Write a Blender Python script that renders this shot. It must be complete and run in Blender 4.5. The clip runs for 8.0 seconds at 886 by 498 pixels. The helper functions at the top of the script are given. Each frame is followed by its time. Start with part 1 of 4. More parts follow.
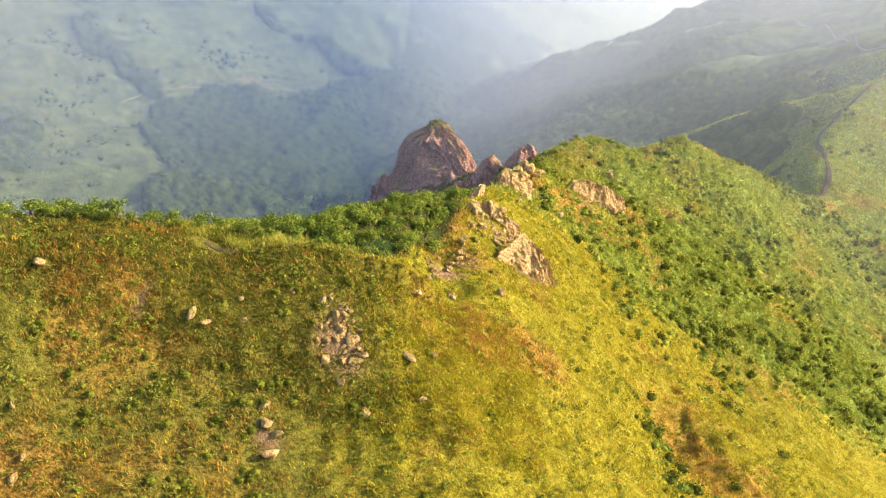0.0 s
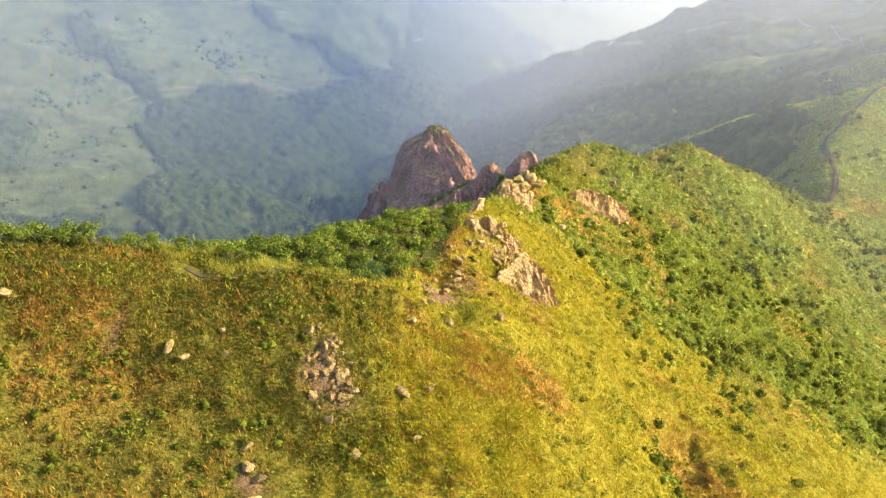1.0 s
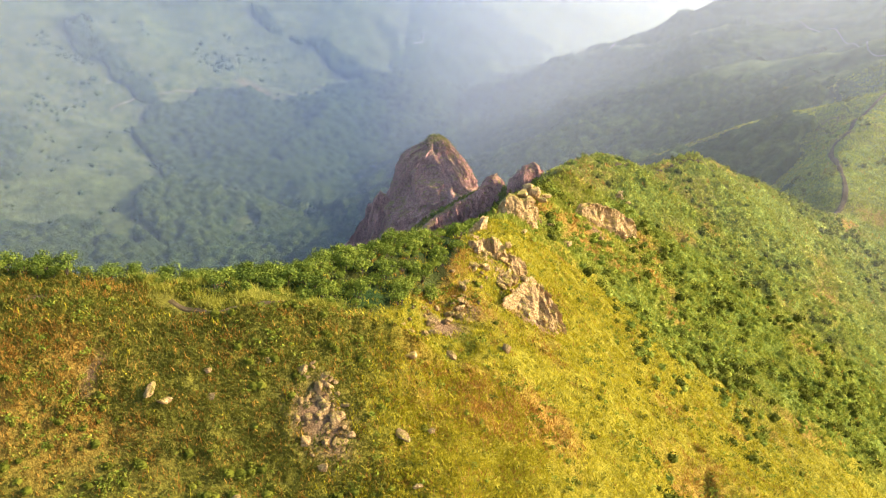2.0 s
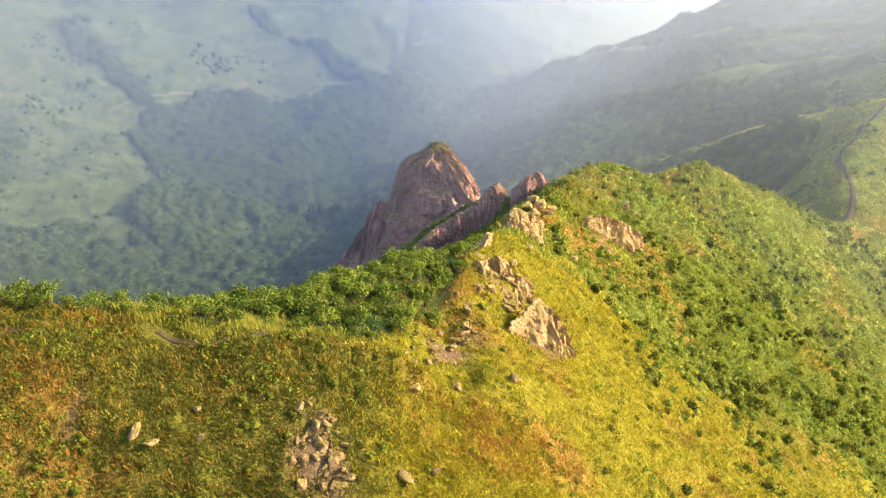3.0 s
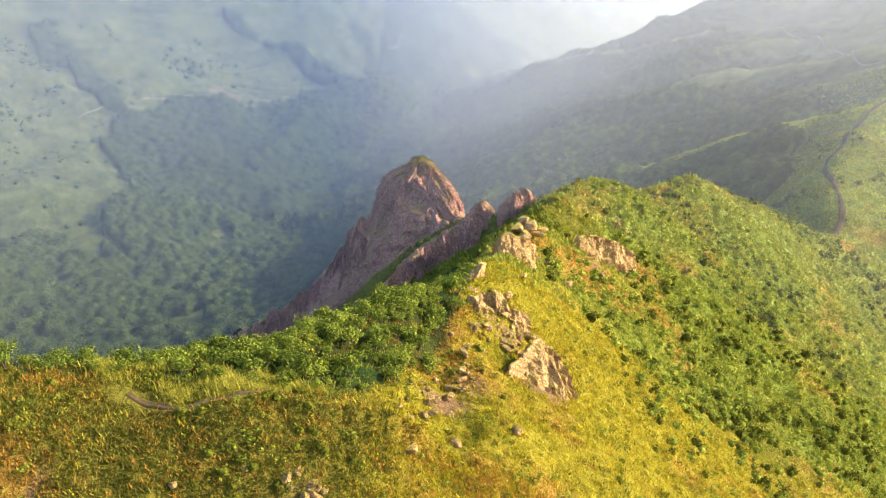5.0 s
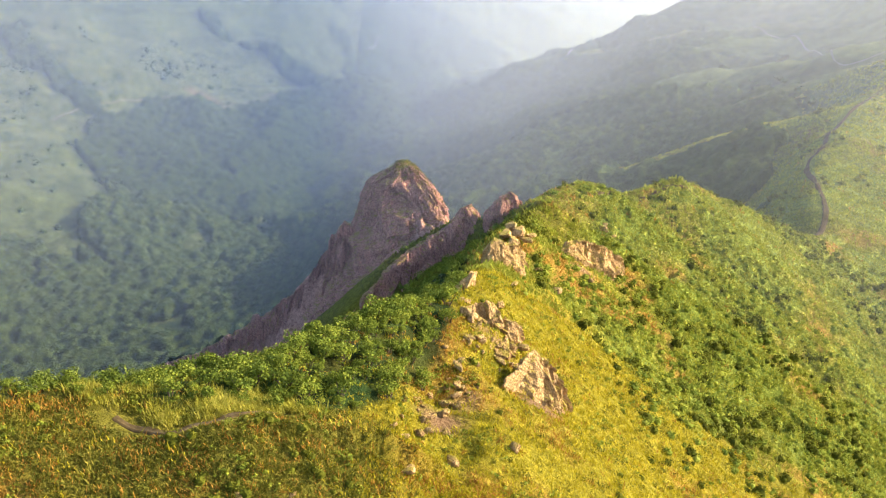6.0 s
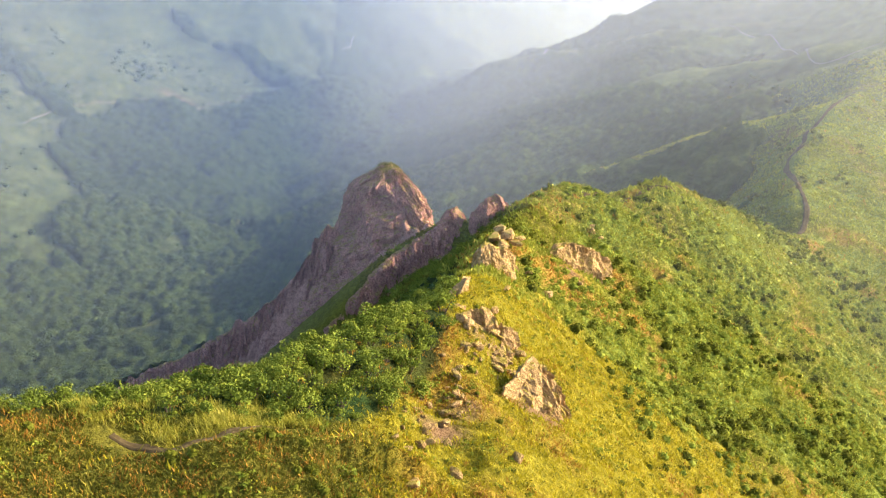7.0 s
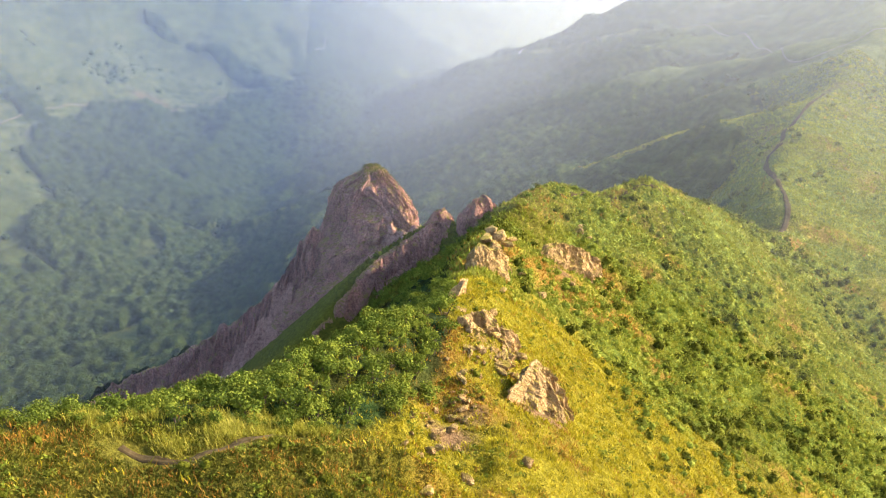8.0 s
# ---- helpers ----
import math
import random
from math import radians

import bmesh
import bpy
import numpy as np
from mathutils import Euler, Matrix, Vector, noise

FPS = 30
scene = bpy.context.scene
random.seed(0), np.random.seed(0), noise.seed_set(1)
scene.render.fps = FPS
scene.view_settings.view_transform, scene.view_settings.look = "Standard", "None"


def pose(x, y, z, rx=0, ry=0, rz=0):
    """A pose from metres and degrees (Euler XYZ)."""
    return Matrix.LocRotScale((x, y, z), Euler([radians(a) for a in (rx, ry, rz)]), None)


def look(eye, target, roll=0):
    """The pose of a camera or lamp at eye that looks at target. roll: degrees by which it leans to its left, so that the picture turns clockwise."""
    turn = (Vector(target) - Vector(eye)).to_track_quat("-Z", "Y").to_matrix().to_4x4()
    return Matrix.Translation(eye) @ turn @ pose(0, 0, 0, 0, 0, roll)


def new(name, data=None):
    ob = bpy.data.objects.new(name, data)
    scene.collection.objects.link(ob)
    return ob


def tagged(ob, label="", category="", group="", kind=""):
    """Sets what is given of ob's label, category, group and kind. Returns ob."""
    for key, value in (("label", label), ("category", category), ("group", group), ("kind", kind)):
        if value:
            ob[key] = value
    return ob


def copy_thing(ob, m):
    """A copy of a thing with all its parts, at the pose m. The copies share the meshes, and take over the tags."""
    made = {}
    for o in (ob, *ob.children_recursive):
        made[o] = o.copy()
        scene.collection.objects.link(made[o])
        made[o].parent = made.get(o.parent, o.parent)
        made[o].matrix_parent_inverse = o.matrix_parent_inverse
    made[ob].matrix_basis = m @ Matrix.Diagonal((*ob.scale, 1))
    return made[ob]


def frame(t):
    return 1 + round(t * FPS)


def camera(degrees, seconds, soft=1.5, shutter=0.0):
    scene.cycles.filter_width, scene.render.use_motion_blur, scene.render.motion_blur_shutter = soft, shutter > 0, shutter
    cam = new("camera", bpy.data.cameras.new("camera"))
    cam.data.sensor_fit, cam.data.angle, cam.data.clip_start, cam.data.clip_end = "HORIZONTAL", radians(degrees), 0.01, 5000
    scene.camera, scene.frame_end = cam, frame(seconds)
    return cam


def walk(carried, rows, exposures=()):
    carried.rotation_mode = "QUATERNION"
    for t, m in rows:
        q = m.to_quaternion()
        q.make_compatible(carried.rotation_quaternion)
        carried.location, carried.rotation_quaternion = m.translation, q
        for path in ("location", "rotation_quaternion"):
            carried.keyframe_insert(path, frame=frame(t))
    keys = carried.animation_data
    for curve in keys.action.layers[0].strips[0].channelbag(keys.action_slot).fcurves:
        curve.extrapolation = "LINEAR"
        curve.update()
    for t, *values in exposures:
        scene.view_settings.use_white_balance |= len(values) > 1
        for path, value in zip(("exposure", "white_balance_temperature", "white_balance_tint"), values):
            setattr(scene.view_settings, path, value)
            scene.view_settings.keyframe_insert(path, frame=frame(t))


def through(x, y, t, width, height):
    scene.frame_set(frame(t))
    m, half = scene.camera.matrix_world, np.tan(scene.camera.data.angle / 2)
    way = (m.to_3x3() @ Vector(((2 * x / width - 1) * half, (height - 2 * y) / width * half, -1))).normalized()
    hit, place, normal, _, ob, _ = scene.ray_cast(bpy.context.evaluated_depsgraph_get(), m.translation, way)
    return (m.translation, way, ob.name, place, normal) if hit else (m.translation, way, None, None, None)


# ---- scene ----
cam = camera(48.2, 8.0, soft=1.2)
METRES, EYE, TILT, LEAN, TURN = 45.0, 150.0, -17.3, 0.0, 0.0
ROWS = [
    (0.0, 0.0, 0.0, 0.0, 0.0, -0.0, 0.0),
    (0.5, 0.0067, 0.0818, 0.0354, -0.0, -0.03, -0.01),
    (1.0, 0.0105, 0.1689, 0.0719, 0.01, -0.12, -0.04),
    (1.5, 0.0077, 0.2557, 0.1101, -0.01, -0.08, -0.05),
    (3.0, -0.0125, 0.4799, 0.2078, -0.09, -0.06, -0.15),
    (3.5, -0.0225, 0.5405, 0.2368, -0.28, -0.04, -0.13),
    (4.0, -0.0346, 0.5939, 0.2632, -0.66, -0.03, -0.01),
    (4.5, -0.0483, 0.6403, 0.2882, -1.04, -0.02, 0.08),
    (6.0, -0.1012, 0.7479, 0.3426, -2.81, -0.08, 0.63),
    (6.5, -0.1262, 0.7734, 0.3535, -3.51, -0.12, 0.88),
    (7.0, -0.1569, 0.7952, 0.3613, -4.27, -0.12, 1.16),
    (7.5, -0.193, 0.8141, 0.3671, -5.05, -0.14, 1.45),
    (8.0, -0.2329, 0.8313, 0.3707, -5.84, -0.16, 1.74),
]
walk(cam, [(t, pose(0, 0, EYE, TILT, LEAN, TURN) @ pose(METRES * x, METRES * y, METRES * z, 90 + pitch, roll, yaw)) for t, x, y, z, yaw, pitch, roll in ROWS])

# ---- sky, sun ----
SUN_ELEV, SUN_AZ = 25.0, 85.0          # azimuth clockwise from +y
world = bpy.data.worlds.new("sky")
scene.world = world
world.use_nodes = True
wn = world.node_tree
sky = wn.nodes.new("ShaderNodeTexSky")
sky.sky_type = "NISHITA"
sky.sun_disc = False
sky.sun_elevation, sky.sun_rotation = radians(SUN_ELEV), radians(SUN_AZ)
sky.dust_density, sky.air_density, sky.ozone_density = 1.6, 1.0, 1.4
wn.nodes["Background"].inputs["Strength"].default_value = 0.15
wn.links.new(sky.outputs[0], wn.nodes["Background"].inputs["Color"])

sun = new("sun", bpy.data.lights.new("sun", "SUN"))
sun.data.energy, sun.data.angle, sun.data.color = 4.0, radians(2.0), (1.0, 0.845, 0.59)
sx, sy, sz = (math.sin(radians(SUN_AZ)) * math.cos(radians(SUN_ELEV)), math.cos(radians(SUN_AZ)) * math.cos(radians(SUN_ELEV)), math.sin(radians(SUN_ELEV)))
sun.matrix_world = look((sx * 500, sy * 500, sz * 500), (0, 0, 0))
scene.view_settings.exposure = 1.76
scene.cycles.transparent_max_bounces = 40


# ---- materials ----
class Nodes:
    """Short forms for building a node material."""

    def __init__(self, name):
        self.mat = bpy.data.materials.new(name)
        self.mat.use_nodes = True
        self.tree = self.mat.node_tree
        self.bsdf = self.tree.nodes["Principled BSDF"]
        self.out = self.tree.nodes["Material Output"]

    def add(self, kind, **values):
        node = self.tree.nodes.new(kind)
        for key, value in values.items():
            if key in node.inputs:
                node.inputs[key].default_value = value
        return node

    def link(self, a, b):
        self.tree.links.new(a, b)

    def coords(self):
        return self.add("ShaderNodeTexCoord").outputs["Object"]

    def noise(self, vec, scale, detail=4.0, rough=0.55):
        n = self.add("ShaderNodeTexNoise", Scale=scale, Detail=detail, Roughness=rough)
        self.link(vec, n.inputs["Vector"])
        return n.outputs["Fac"]

    def voronoi(self, vec, scale, feature="F1"):
        n = self.add("ShaderNodeTexVoronoi", Scale=scale)
        n.feature = feature
        self.link(vec, n.inputs["Vector"])
        return n.outputs["Distance"]

    def ramp(self, fac, stops):
        n = self.add("ShaderNodeValToRGB")
        els = n.color_ramp.elements
        while len(els) < len(stops):
            els.new(0.5)
        for e, (at, col) in zip(els, stops):
            e.position, e.color = at, (*col, 1) if len(col) == 3 else (col[0], col[0], col[0], 1)
        self.link(fac, n.inputs["Fac"])
        return n.outputs["Color"]

    def mix(self, fac, a, b, how="MIX"):
        n = self.tree.nodes.new("ShaderNodeMix")
        n.data_type, n.blend_type = "RGBA", how
        for value, at in ((fac, 0), (a, 6), (b, 7)):
            if isinstance(value, (int, float)):
                n.inputs[at].default_value = value
            elif isinstance(value, tuple):
                n.inputs[at].default_value = (*value, 1)
            else:
                self.link(value, n.inputs[at])
        return n.outputs[2]

    def maths(self, how, a, b=0.0):
        n = self.tree.nodes.new("ShaderNodeMath")
        n.operation = how
        for value, at in ((a, 0), (b, 1)):
            if isinstance(value, (int, float)):
                n.inputs[at].default_value = value
            else:
                self.link(value, n.inputs[at])
        return n.outputs[0]

    def attribute(self, name):
        n = self.tree.nodes.new("ShaderNodeAttribute")
        n.attribute_name = name
        return n.outputs["Fac"]

    def bump(self, height, strength, distance):
        n = self.add("ShaderNodeBump", Strength=strength, Distance=distance)
        self.link(height, n.inputs["Height"])
        self.link(n.outputs[0], self.bsdf.inputs["Normal"])

    def done(self, colour, rough=0.85, spec=0.2):
        if isinstance(colour, tuple):
            self.bsdf.inputs["Base Color"].default_value = (*colour, 1)
        else:
            self.link(colour, self.bsdf.inputs["Base Color"])
        self.bsdf.inputs["Roughness"].default_value = rough
        self.bsdf.inputs["Specular IOR Level"].default_value = spec
        return self.mat


def ground_material():
    m = Nodes("hillside")
    p = m.coords()
    fine, mid, big = m.noise(p, 1.3, 6, 0.7), m.noise(p, 0.16, 5), m.noise(p, 0.02, 4)
    # gold and olive: the grasses' own hues, with bright and dull side painted in
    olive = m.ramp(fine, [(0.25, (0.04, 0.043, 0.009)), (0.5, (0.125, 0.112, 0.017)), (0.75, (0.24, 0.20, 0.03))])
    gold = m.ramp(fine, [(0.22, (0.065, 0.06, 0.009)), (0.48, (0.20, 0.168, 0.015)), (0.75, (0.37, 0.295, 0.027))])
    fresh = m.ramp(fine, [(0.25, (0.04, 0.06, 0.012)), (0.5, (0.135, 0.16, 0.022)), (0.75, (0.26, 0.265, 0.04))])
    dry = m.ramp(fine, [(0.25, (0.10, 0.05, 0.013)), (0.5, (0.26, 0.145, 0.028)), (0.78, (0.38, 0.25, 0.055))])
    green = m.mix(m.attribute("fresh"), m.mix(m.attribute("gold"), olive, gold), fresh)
    # tree crowns painted on: lighter middles, shade put in as dark gaps between
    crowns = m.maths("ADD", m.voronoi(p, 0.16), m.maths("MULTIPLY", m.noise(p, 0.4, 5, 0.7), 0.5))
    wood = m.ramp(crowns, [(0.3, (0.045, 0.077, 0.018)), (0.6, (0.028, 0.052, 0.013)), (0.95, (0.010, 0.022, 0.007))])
    soil = m.ramp(fine, [(0.3, (0.10, 0.055, 0.03)), (0.7, (0.26, 0.16, 0.085))])
    far = m.ramp(m.noise(p, 0.09, 8, 0.8), [(0.34, (0.03, 0.045, 0.016)), (0.46, (0.07, 0.09, 0.03)), (0.68, (0.13, 0.145, 0.046))])
    near = m.mix(m.attribute("dry"), green, dry)
    c = m.mix(m.attribute("far"), near, far)
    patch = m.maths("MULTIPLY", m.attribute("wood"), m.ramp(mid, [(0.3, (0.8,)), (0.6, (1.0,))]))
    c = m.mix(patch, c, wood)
    c = m.mix(m.attribute("earth"), c, soil)
    bare = m.ramp(m.noise(p, 1.1, 8, 0.7), [(0.3, (0.13, 0.06, 0.048)), (0.5, (0.47, 0.245, 0.19)), (0.75, (0.68, 0.42, 0.32))])
    c = m.mix(m.attribute("rock"), c, bare)
    c = m.mix(0.2, c, m.ramp(big, [(0.3, (0.35, 0.4, 0.4)), (0.7, (0.6, 0.58, 0.5))]), "OVERLAY")
    m.bump(m.maths("ADD", m.noise(p, 2.2, 6, 0.7), m.maths("MULTIPLY", m.noise(p, 0.14, 6, 0.7), 3.0)), 0.9, 0.8)
    return m.done(c, 0.95, 0.05)


def rock_material(name, dark, mid, light, moss=(0.10, 0.11, 0.03), mossy=0.62):
    m = Nodes(name)
    p = m.coords()
    grain, blotch = m.noise(p, 2.2, 8, 0.68), m.noise(p, 0.35, 5)
    c = m.ramp(grain, [(0.28, dark), (0.5, mid), (0.75, light)])
    c = m.mix(m.maths("MULTIPLY", m.ramp(blotch, [(0.5, (0.0,)), (0.75, (1.0,))]), 0.6), c, tuple(0.55 * v for v in mid))
    tall = m.add("ShaderNodeMapping", Scale=(0.9, 0.9, 0.22))
    m.link(p, tall.inputs["Vector"])
    streak = m.noise(tall.outputs[0], 1.0, 7, 0.7)
    c = m.mix(0.7, c, m.ramp(streak, [(0.32, (0.45, 0.42, 0.42)), (0.5, (1.0, 1.0, 1.0)), (0.7, (1.25, 1.15, 1.05))]), "MULTIPLY")
    crack = m.ramp(m.voronoi(p, 0.6, "DISTANCE_TO_EDGE"), [(0.0, (0.35,)), (0.05, (1.0,))])
    c = m.mix(0.45, c, crack, "MULTIPLY")
    geo = m.tree.nodes.new("ShaderNodeNewGeometry")
    sep = m.add("ShaderNodeSeparateXYZ")
    m.link(geo.outputs["Normal"], sep.inputs[0])
    up = m.maths("MULTIPLY", m.ramp(sep.outputs["Z"], [(0.35, (0.0,)), (0.75, (1.0,))]), m.ramp(m.noise(p, 0.5, 5, 0.7), [(mossy - 0.12, (0.0,)), (mossy, (1.0,))]))
    c = m.mix(up, c, moss)
    m.bump(m.maths("ADD", m.maths("ADD", grain, m.maths("MULTIPLY", streak, 2.0)), m.noise(p, 9.0, 4)), 0.9, 0.5)
    return m.done(c, 0.9, 0.25)


def leaf_material(name, stops, through=0.25, patch=0.22, relief=0.0):
    """Leaves and blades: colour varies from piece to piece, some light passes through."""
    m = Nodes(name)
    geo = m.tree.nodes.new("ShaderNodeNewGeometry")
    p = m.coords()
    v = m.maths("ADD", m.maths("MULTIPLY", geo.outputs["Random Per Island"], 0.34), m.maths("ADD", m.maths("MULTIPLY", m.noise(p, patch, 5, 0.65), 0.78), -0.02))
    info = m.tree.nodes.new("ShaderNodeObjectInfo")
    v = m.maths("ADD", v, m.maths("MULTIPLY", m.maths("SUBTRACT", info.outputs["Random"], 0.5), 0.22))
    c = m.ramp(v, stops)
    m.done(c, 0.9, 0.06)
    if relief:
        m.bump(m.noise(p, 0.8, 6, 0.7), 1.0, relief)
    trans = m.add("ShaderNodeBsdfTranslucent")
    m.link(c, trans.inputs["Color"])
    mix = m.add("ShaderNodeMixShader", Fac=through)
    m.link(m.bsdf.outputs[0], mix.inputs[1])
    m.link(trans.outputs[0], mix.inputs[2])
    m.link(mix.outputs[0], m.out.inputs["Surface"])
    return m.mat


def mist_material(name, thick):
    """Sheet standing in for thin mist: lets most light pass and scatters a little of it."""
    m = Nodes(name)
    p = m.coords()
    cloud = m.ramp(m.noise(p, 0.004, 4), [(0.3, (0.85,)), (0.7, (1.1,))])
    fac = m.maths("MULTIPLY", m.maths("MULTIPLY", cloud, m.attribute("veil")), thick)
    clear = m.add("ShaderNodeBsdfTransparent")
    # normals fixed up and down, so the haze brightens evenly whichever way a sheet faces
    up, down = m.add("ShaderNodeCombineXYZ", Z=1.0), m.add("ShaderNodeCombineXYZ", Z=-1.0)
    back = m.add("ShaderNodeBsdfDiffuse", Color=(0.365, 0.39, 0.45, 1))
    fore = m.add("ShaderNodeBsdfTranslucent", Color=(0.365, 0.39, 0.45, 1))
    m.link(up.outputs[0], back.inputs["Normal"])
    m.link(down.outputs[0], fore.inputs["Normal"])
    body, mix = m.add("ShaderNodeAddShader"), m.add("ShaderNodeMixShader")
    m.link(back.outputs[0], body.inputs[0])
    m.link(fore.outputs[0], body.inputs[1])
    m.link(fac, mix.inputs[0])
    m.link(clear.outputs[0], mix.inputs[1])
    m.link(body.outputs[0], mix.inputs[2])
    m.link(mix.outputs[0], m.out.inputs["Surface"])
    return m.mat


GROUND = ground_material()
ROCK_PALE = rock_material("pale_rock", (0.18, 0.10, 0.042), (0.52, 0.325, 0.14), (0.74, 0.52, 0.27), (0.32, 0.24, 0.04), 0.52)
ROCK_RED = rock_material("purple_rock", (0.13, 0.056, 0.048), (0.50, 0.245, 0.195), (0.74, 0.43, 0.34), (0.30, 0.21, 0.06), 0.53)


# ---- the shape of the land ----
def vnoise(x, y, seed=0):
    """Smooth noise, -1 to 1, one cell a metre."""
    ix, iy = np.floor(x).astype(np.int64), np.floor(y).astype(np.int64)
    fx, fy = x - ix, y - iy
    fx, fy = fx * fx * fx * (fx * (fx * 6 - 15) + 10), fy * fy * fy * (fy * (fy * 6 - 15) + 10)

    def corner(i, j):
        h = (i * 374761393 + j * 668265263 + seed * 974634777) & 0x7FFFFFFF
        h = ((h ^ (h >> 13)) * 1274126177) & 0x7FFFFFFF
        h = ((h ^ (h >> 16)) * 2246822519) & 0x7FFFFFFF
        return (h & 0xFFFFF) / 524287.5 - 1
    a, b, c, d = corner(ix, iy), corner(ix + 1, iy), corner(ix, iy + 1), corner(ix + 1, iy + 1)
    return (a * (1 - fx) + b * fx) * (1 - fy) + (c * (1 - fx) + d * fx) * fy


def fbm(x, y, size, octaves=4, seed=0, gain=0.5):
    """Noise at several scales, the largest of that size in metres."""
    total, amp, x, y = 0, 1.0, np.asarray(x, float) / size, np.asarray(y, float) / size
    for o in range(octaves):
        total = total + amp * vnoise(x, y, seed + o)
        x, y, amp = 1.9 * x * 0.8 - 1.9 * y * 0.6 + 17.3, 1.9 * x * 0.6 + 1.9 * y * 0.8 - 4.1, amp * gain
    return total


def cells(x, y, seed=0):
    """A random value for each crooked cell, one a metre: flat facets."""
    ix, iy = np.floor(x), np.floor(y)
    best, out = np.full(np.shape(x), 1e9), np.zeros(np.shape(x))
    for i in (-1, 0, 1):
        for j in (-1, 0, 1):
            cx, cy = ix + i, iy + j
            h = np.sin(cx * 127.1 + cy * 311.7 + seed) * 43758.5453
            a, b = h % 1, (h * 7.13) % 1
            d = (cx + a - x) ** 2 + (cy + b - y) ** 2
            out = np.where(d < best, (h * 3.7) % 1, out)
            best = np.minimum(best, d)
    return out


def smooth_line(points, steps=4):
    """A curve through the points, with all their values."""
    p = np.array([points[0], *points, points[-1]], float)
    out = []
    for a, b, c, d in zip(p, p[1:], p[2:], p[3:]):
        for t in np.arange(steps) / steps:
            out.append(0.5 * (2 * b + (c - a) * t + (2 * a - 5 * b + 4 * c - d) * t * t + (3 * b - a - 3 * c + d) * t ** 3))
    return np.array(out + [p[-1]])


def ridge(x, y, points, round_top=2.0, steps=4, reach=1e9):
    """Height of a ridge: a crest line of (x, y, z, slope to its left, slope to its right)."""
    line = smooth_line(points, steps)
    best = np.full(x.shape, -1e9)
    for a, b in zip(line, line[1:]):
        dx, dy = b[0] - a[0], b[1] - a[1]
        t = np.clip(((x - a[0]) * dx + (y - a[1]) * dy) / max(dx * dx + dy * dy, 1e-9), 0, 1)
        px, py = x - a[0] - t * dx, y - a[1] - t * dy
        side = dx * py - dy * px
        near = np.hypot(px, py)
        s = np.where(side > 0, a[3] + t * (b[3] - a[3]), a[4] + t * (b[4] - a[4]))
        z = a[2] + t * (b[2] - a[2]) - s * (np.sqrt(near * near + round_top * round_top) - round_top)
        best = np.maximum(best, z - 0.9 * np.maximum(near - reach, 0))
    return best


def blend(a, b, k):
    """The higher of two surfaces, rounded where they meet."""
    h = np.clip(0.5 + 0.5 * (a - b) / k, 0, 1)
    return b + (a - b) * h + k * h * (1 - h)


# crest lines: x, y, z, slope left of the way, slope right of it
MAIN = [(-420, 60, 150, .6, .6), (-160, 95, 134, .7, .7), (-90, 105, 125, .7, .7), (-49, 111, 118.6, .6, .72), (-35, 116, 116.6, .55, .72), (-25, 124, 114.6, .55, .62),
        (-14, 136, 112.0, .6, .66), (-6, 150, 109.7, .7, .75), (3, 162, 107.5, .8, .86), (8, 177, 105, .9, .85), (12, 200, 101.5, .9, .77),
        (18, 222, 99.5, .9, .72), (25, 245, 96.5, .8, .69), (37, 266, 98.6, .8, .66), (54, 279, 93.0, .6, .68), (71, 291, 91.6, .6, .82)]
EAST = [(71, 291, 91.6, .6, .85), (85, 302, 86, .5, .85), (105, 318, 75, .5, .8), (129, 332, 65, .5, .65), (137, 350, 67.5, .6, .42), (141, 366, 71.5, .75, .38), (150, 387, 74, .75, .35), (168, 418, 82, .8, .33),
        (206, 470, 92, .8, .3), (262, 545, 106, .75, .3), (318, 650, 124, .7, .3), (335, 800, 132, .6, .3), (288, 1000, 95, .5, .35), (205, 1150, 40, .4, .3), (150, 1260, 5, .3, .3)]
SPUR = [(1, 157, 107, .8, 1.0), (3, 140, 105, .75, 1.1), (4.5, 128, 103.2, 1.0, 1.15), (-1, 113, 101.8, .78, .85), (-3, 102, 96, .6, .46), (-5, 70, 74, .6, .42)]
KNOB = [(9, 138, 97.5, .6, 1.0), (18, 132, 89.5, .9, .6), (26, 125.5, 84, 1.6, .55), (29.5, 113, 77.5, 1.8, .55), (33, 80, 53, 1.2, .6)]
BENCH = [(-52, 103, 119, .4, .8), (-40, 107, 117.2, .35, .95), (-26, 112.6, 115.2, .3, .95), (-19, 115.5, 114.4, .3, .92), (-12, 118.5, 111.2, .5, .82), (-4, 123, 105.5, 1.0, .8)]
STACK_RIB = [(24, 264, 95, .9, .9), (13, 267.5, 90.5, 1.6, 1.2), (6, 282, 85, 1.8, 1.5), (-4, 294.5, 82, 2.2, 1.6), (-17, 295, 77, 2.2, 1.4), (-22, 296, 72, 2.2, 1.3), (-29, 299, 60, 2.0, 1.2),
             (-39, 301, 51, 2.0, 1.1), (-50, 301.5, 44, 1.8, 1.0), (-61, 302, 37.5, 1.5, .9), (-73, 302, 32.5, 1.2, .8), (-120, 306, 8, .7, .7)]
FRONT_RIB = [(13, 267, 92, 3, 1.2), (9, 265, 90, 3, 1.1), (0.5, 262, 85, 3, .9), (-5, 258.5, 82, 2.6, .9), (-10, 255.5, 76.5, 2.0, .9), (-17, 250, 71, .9, .8), (-45, 236, 48, .7, .7)]
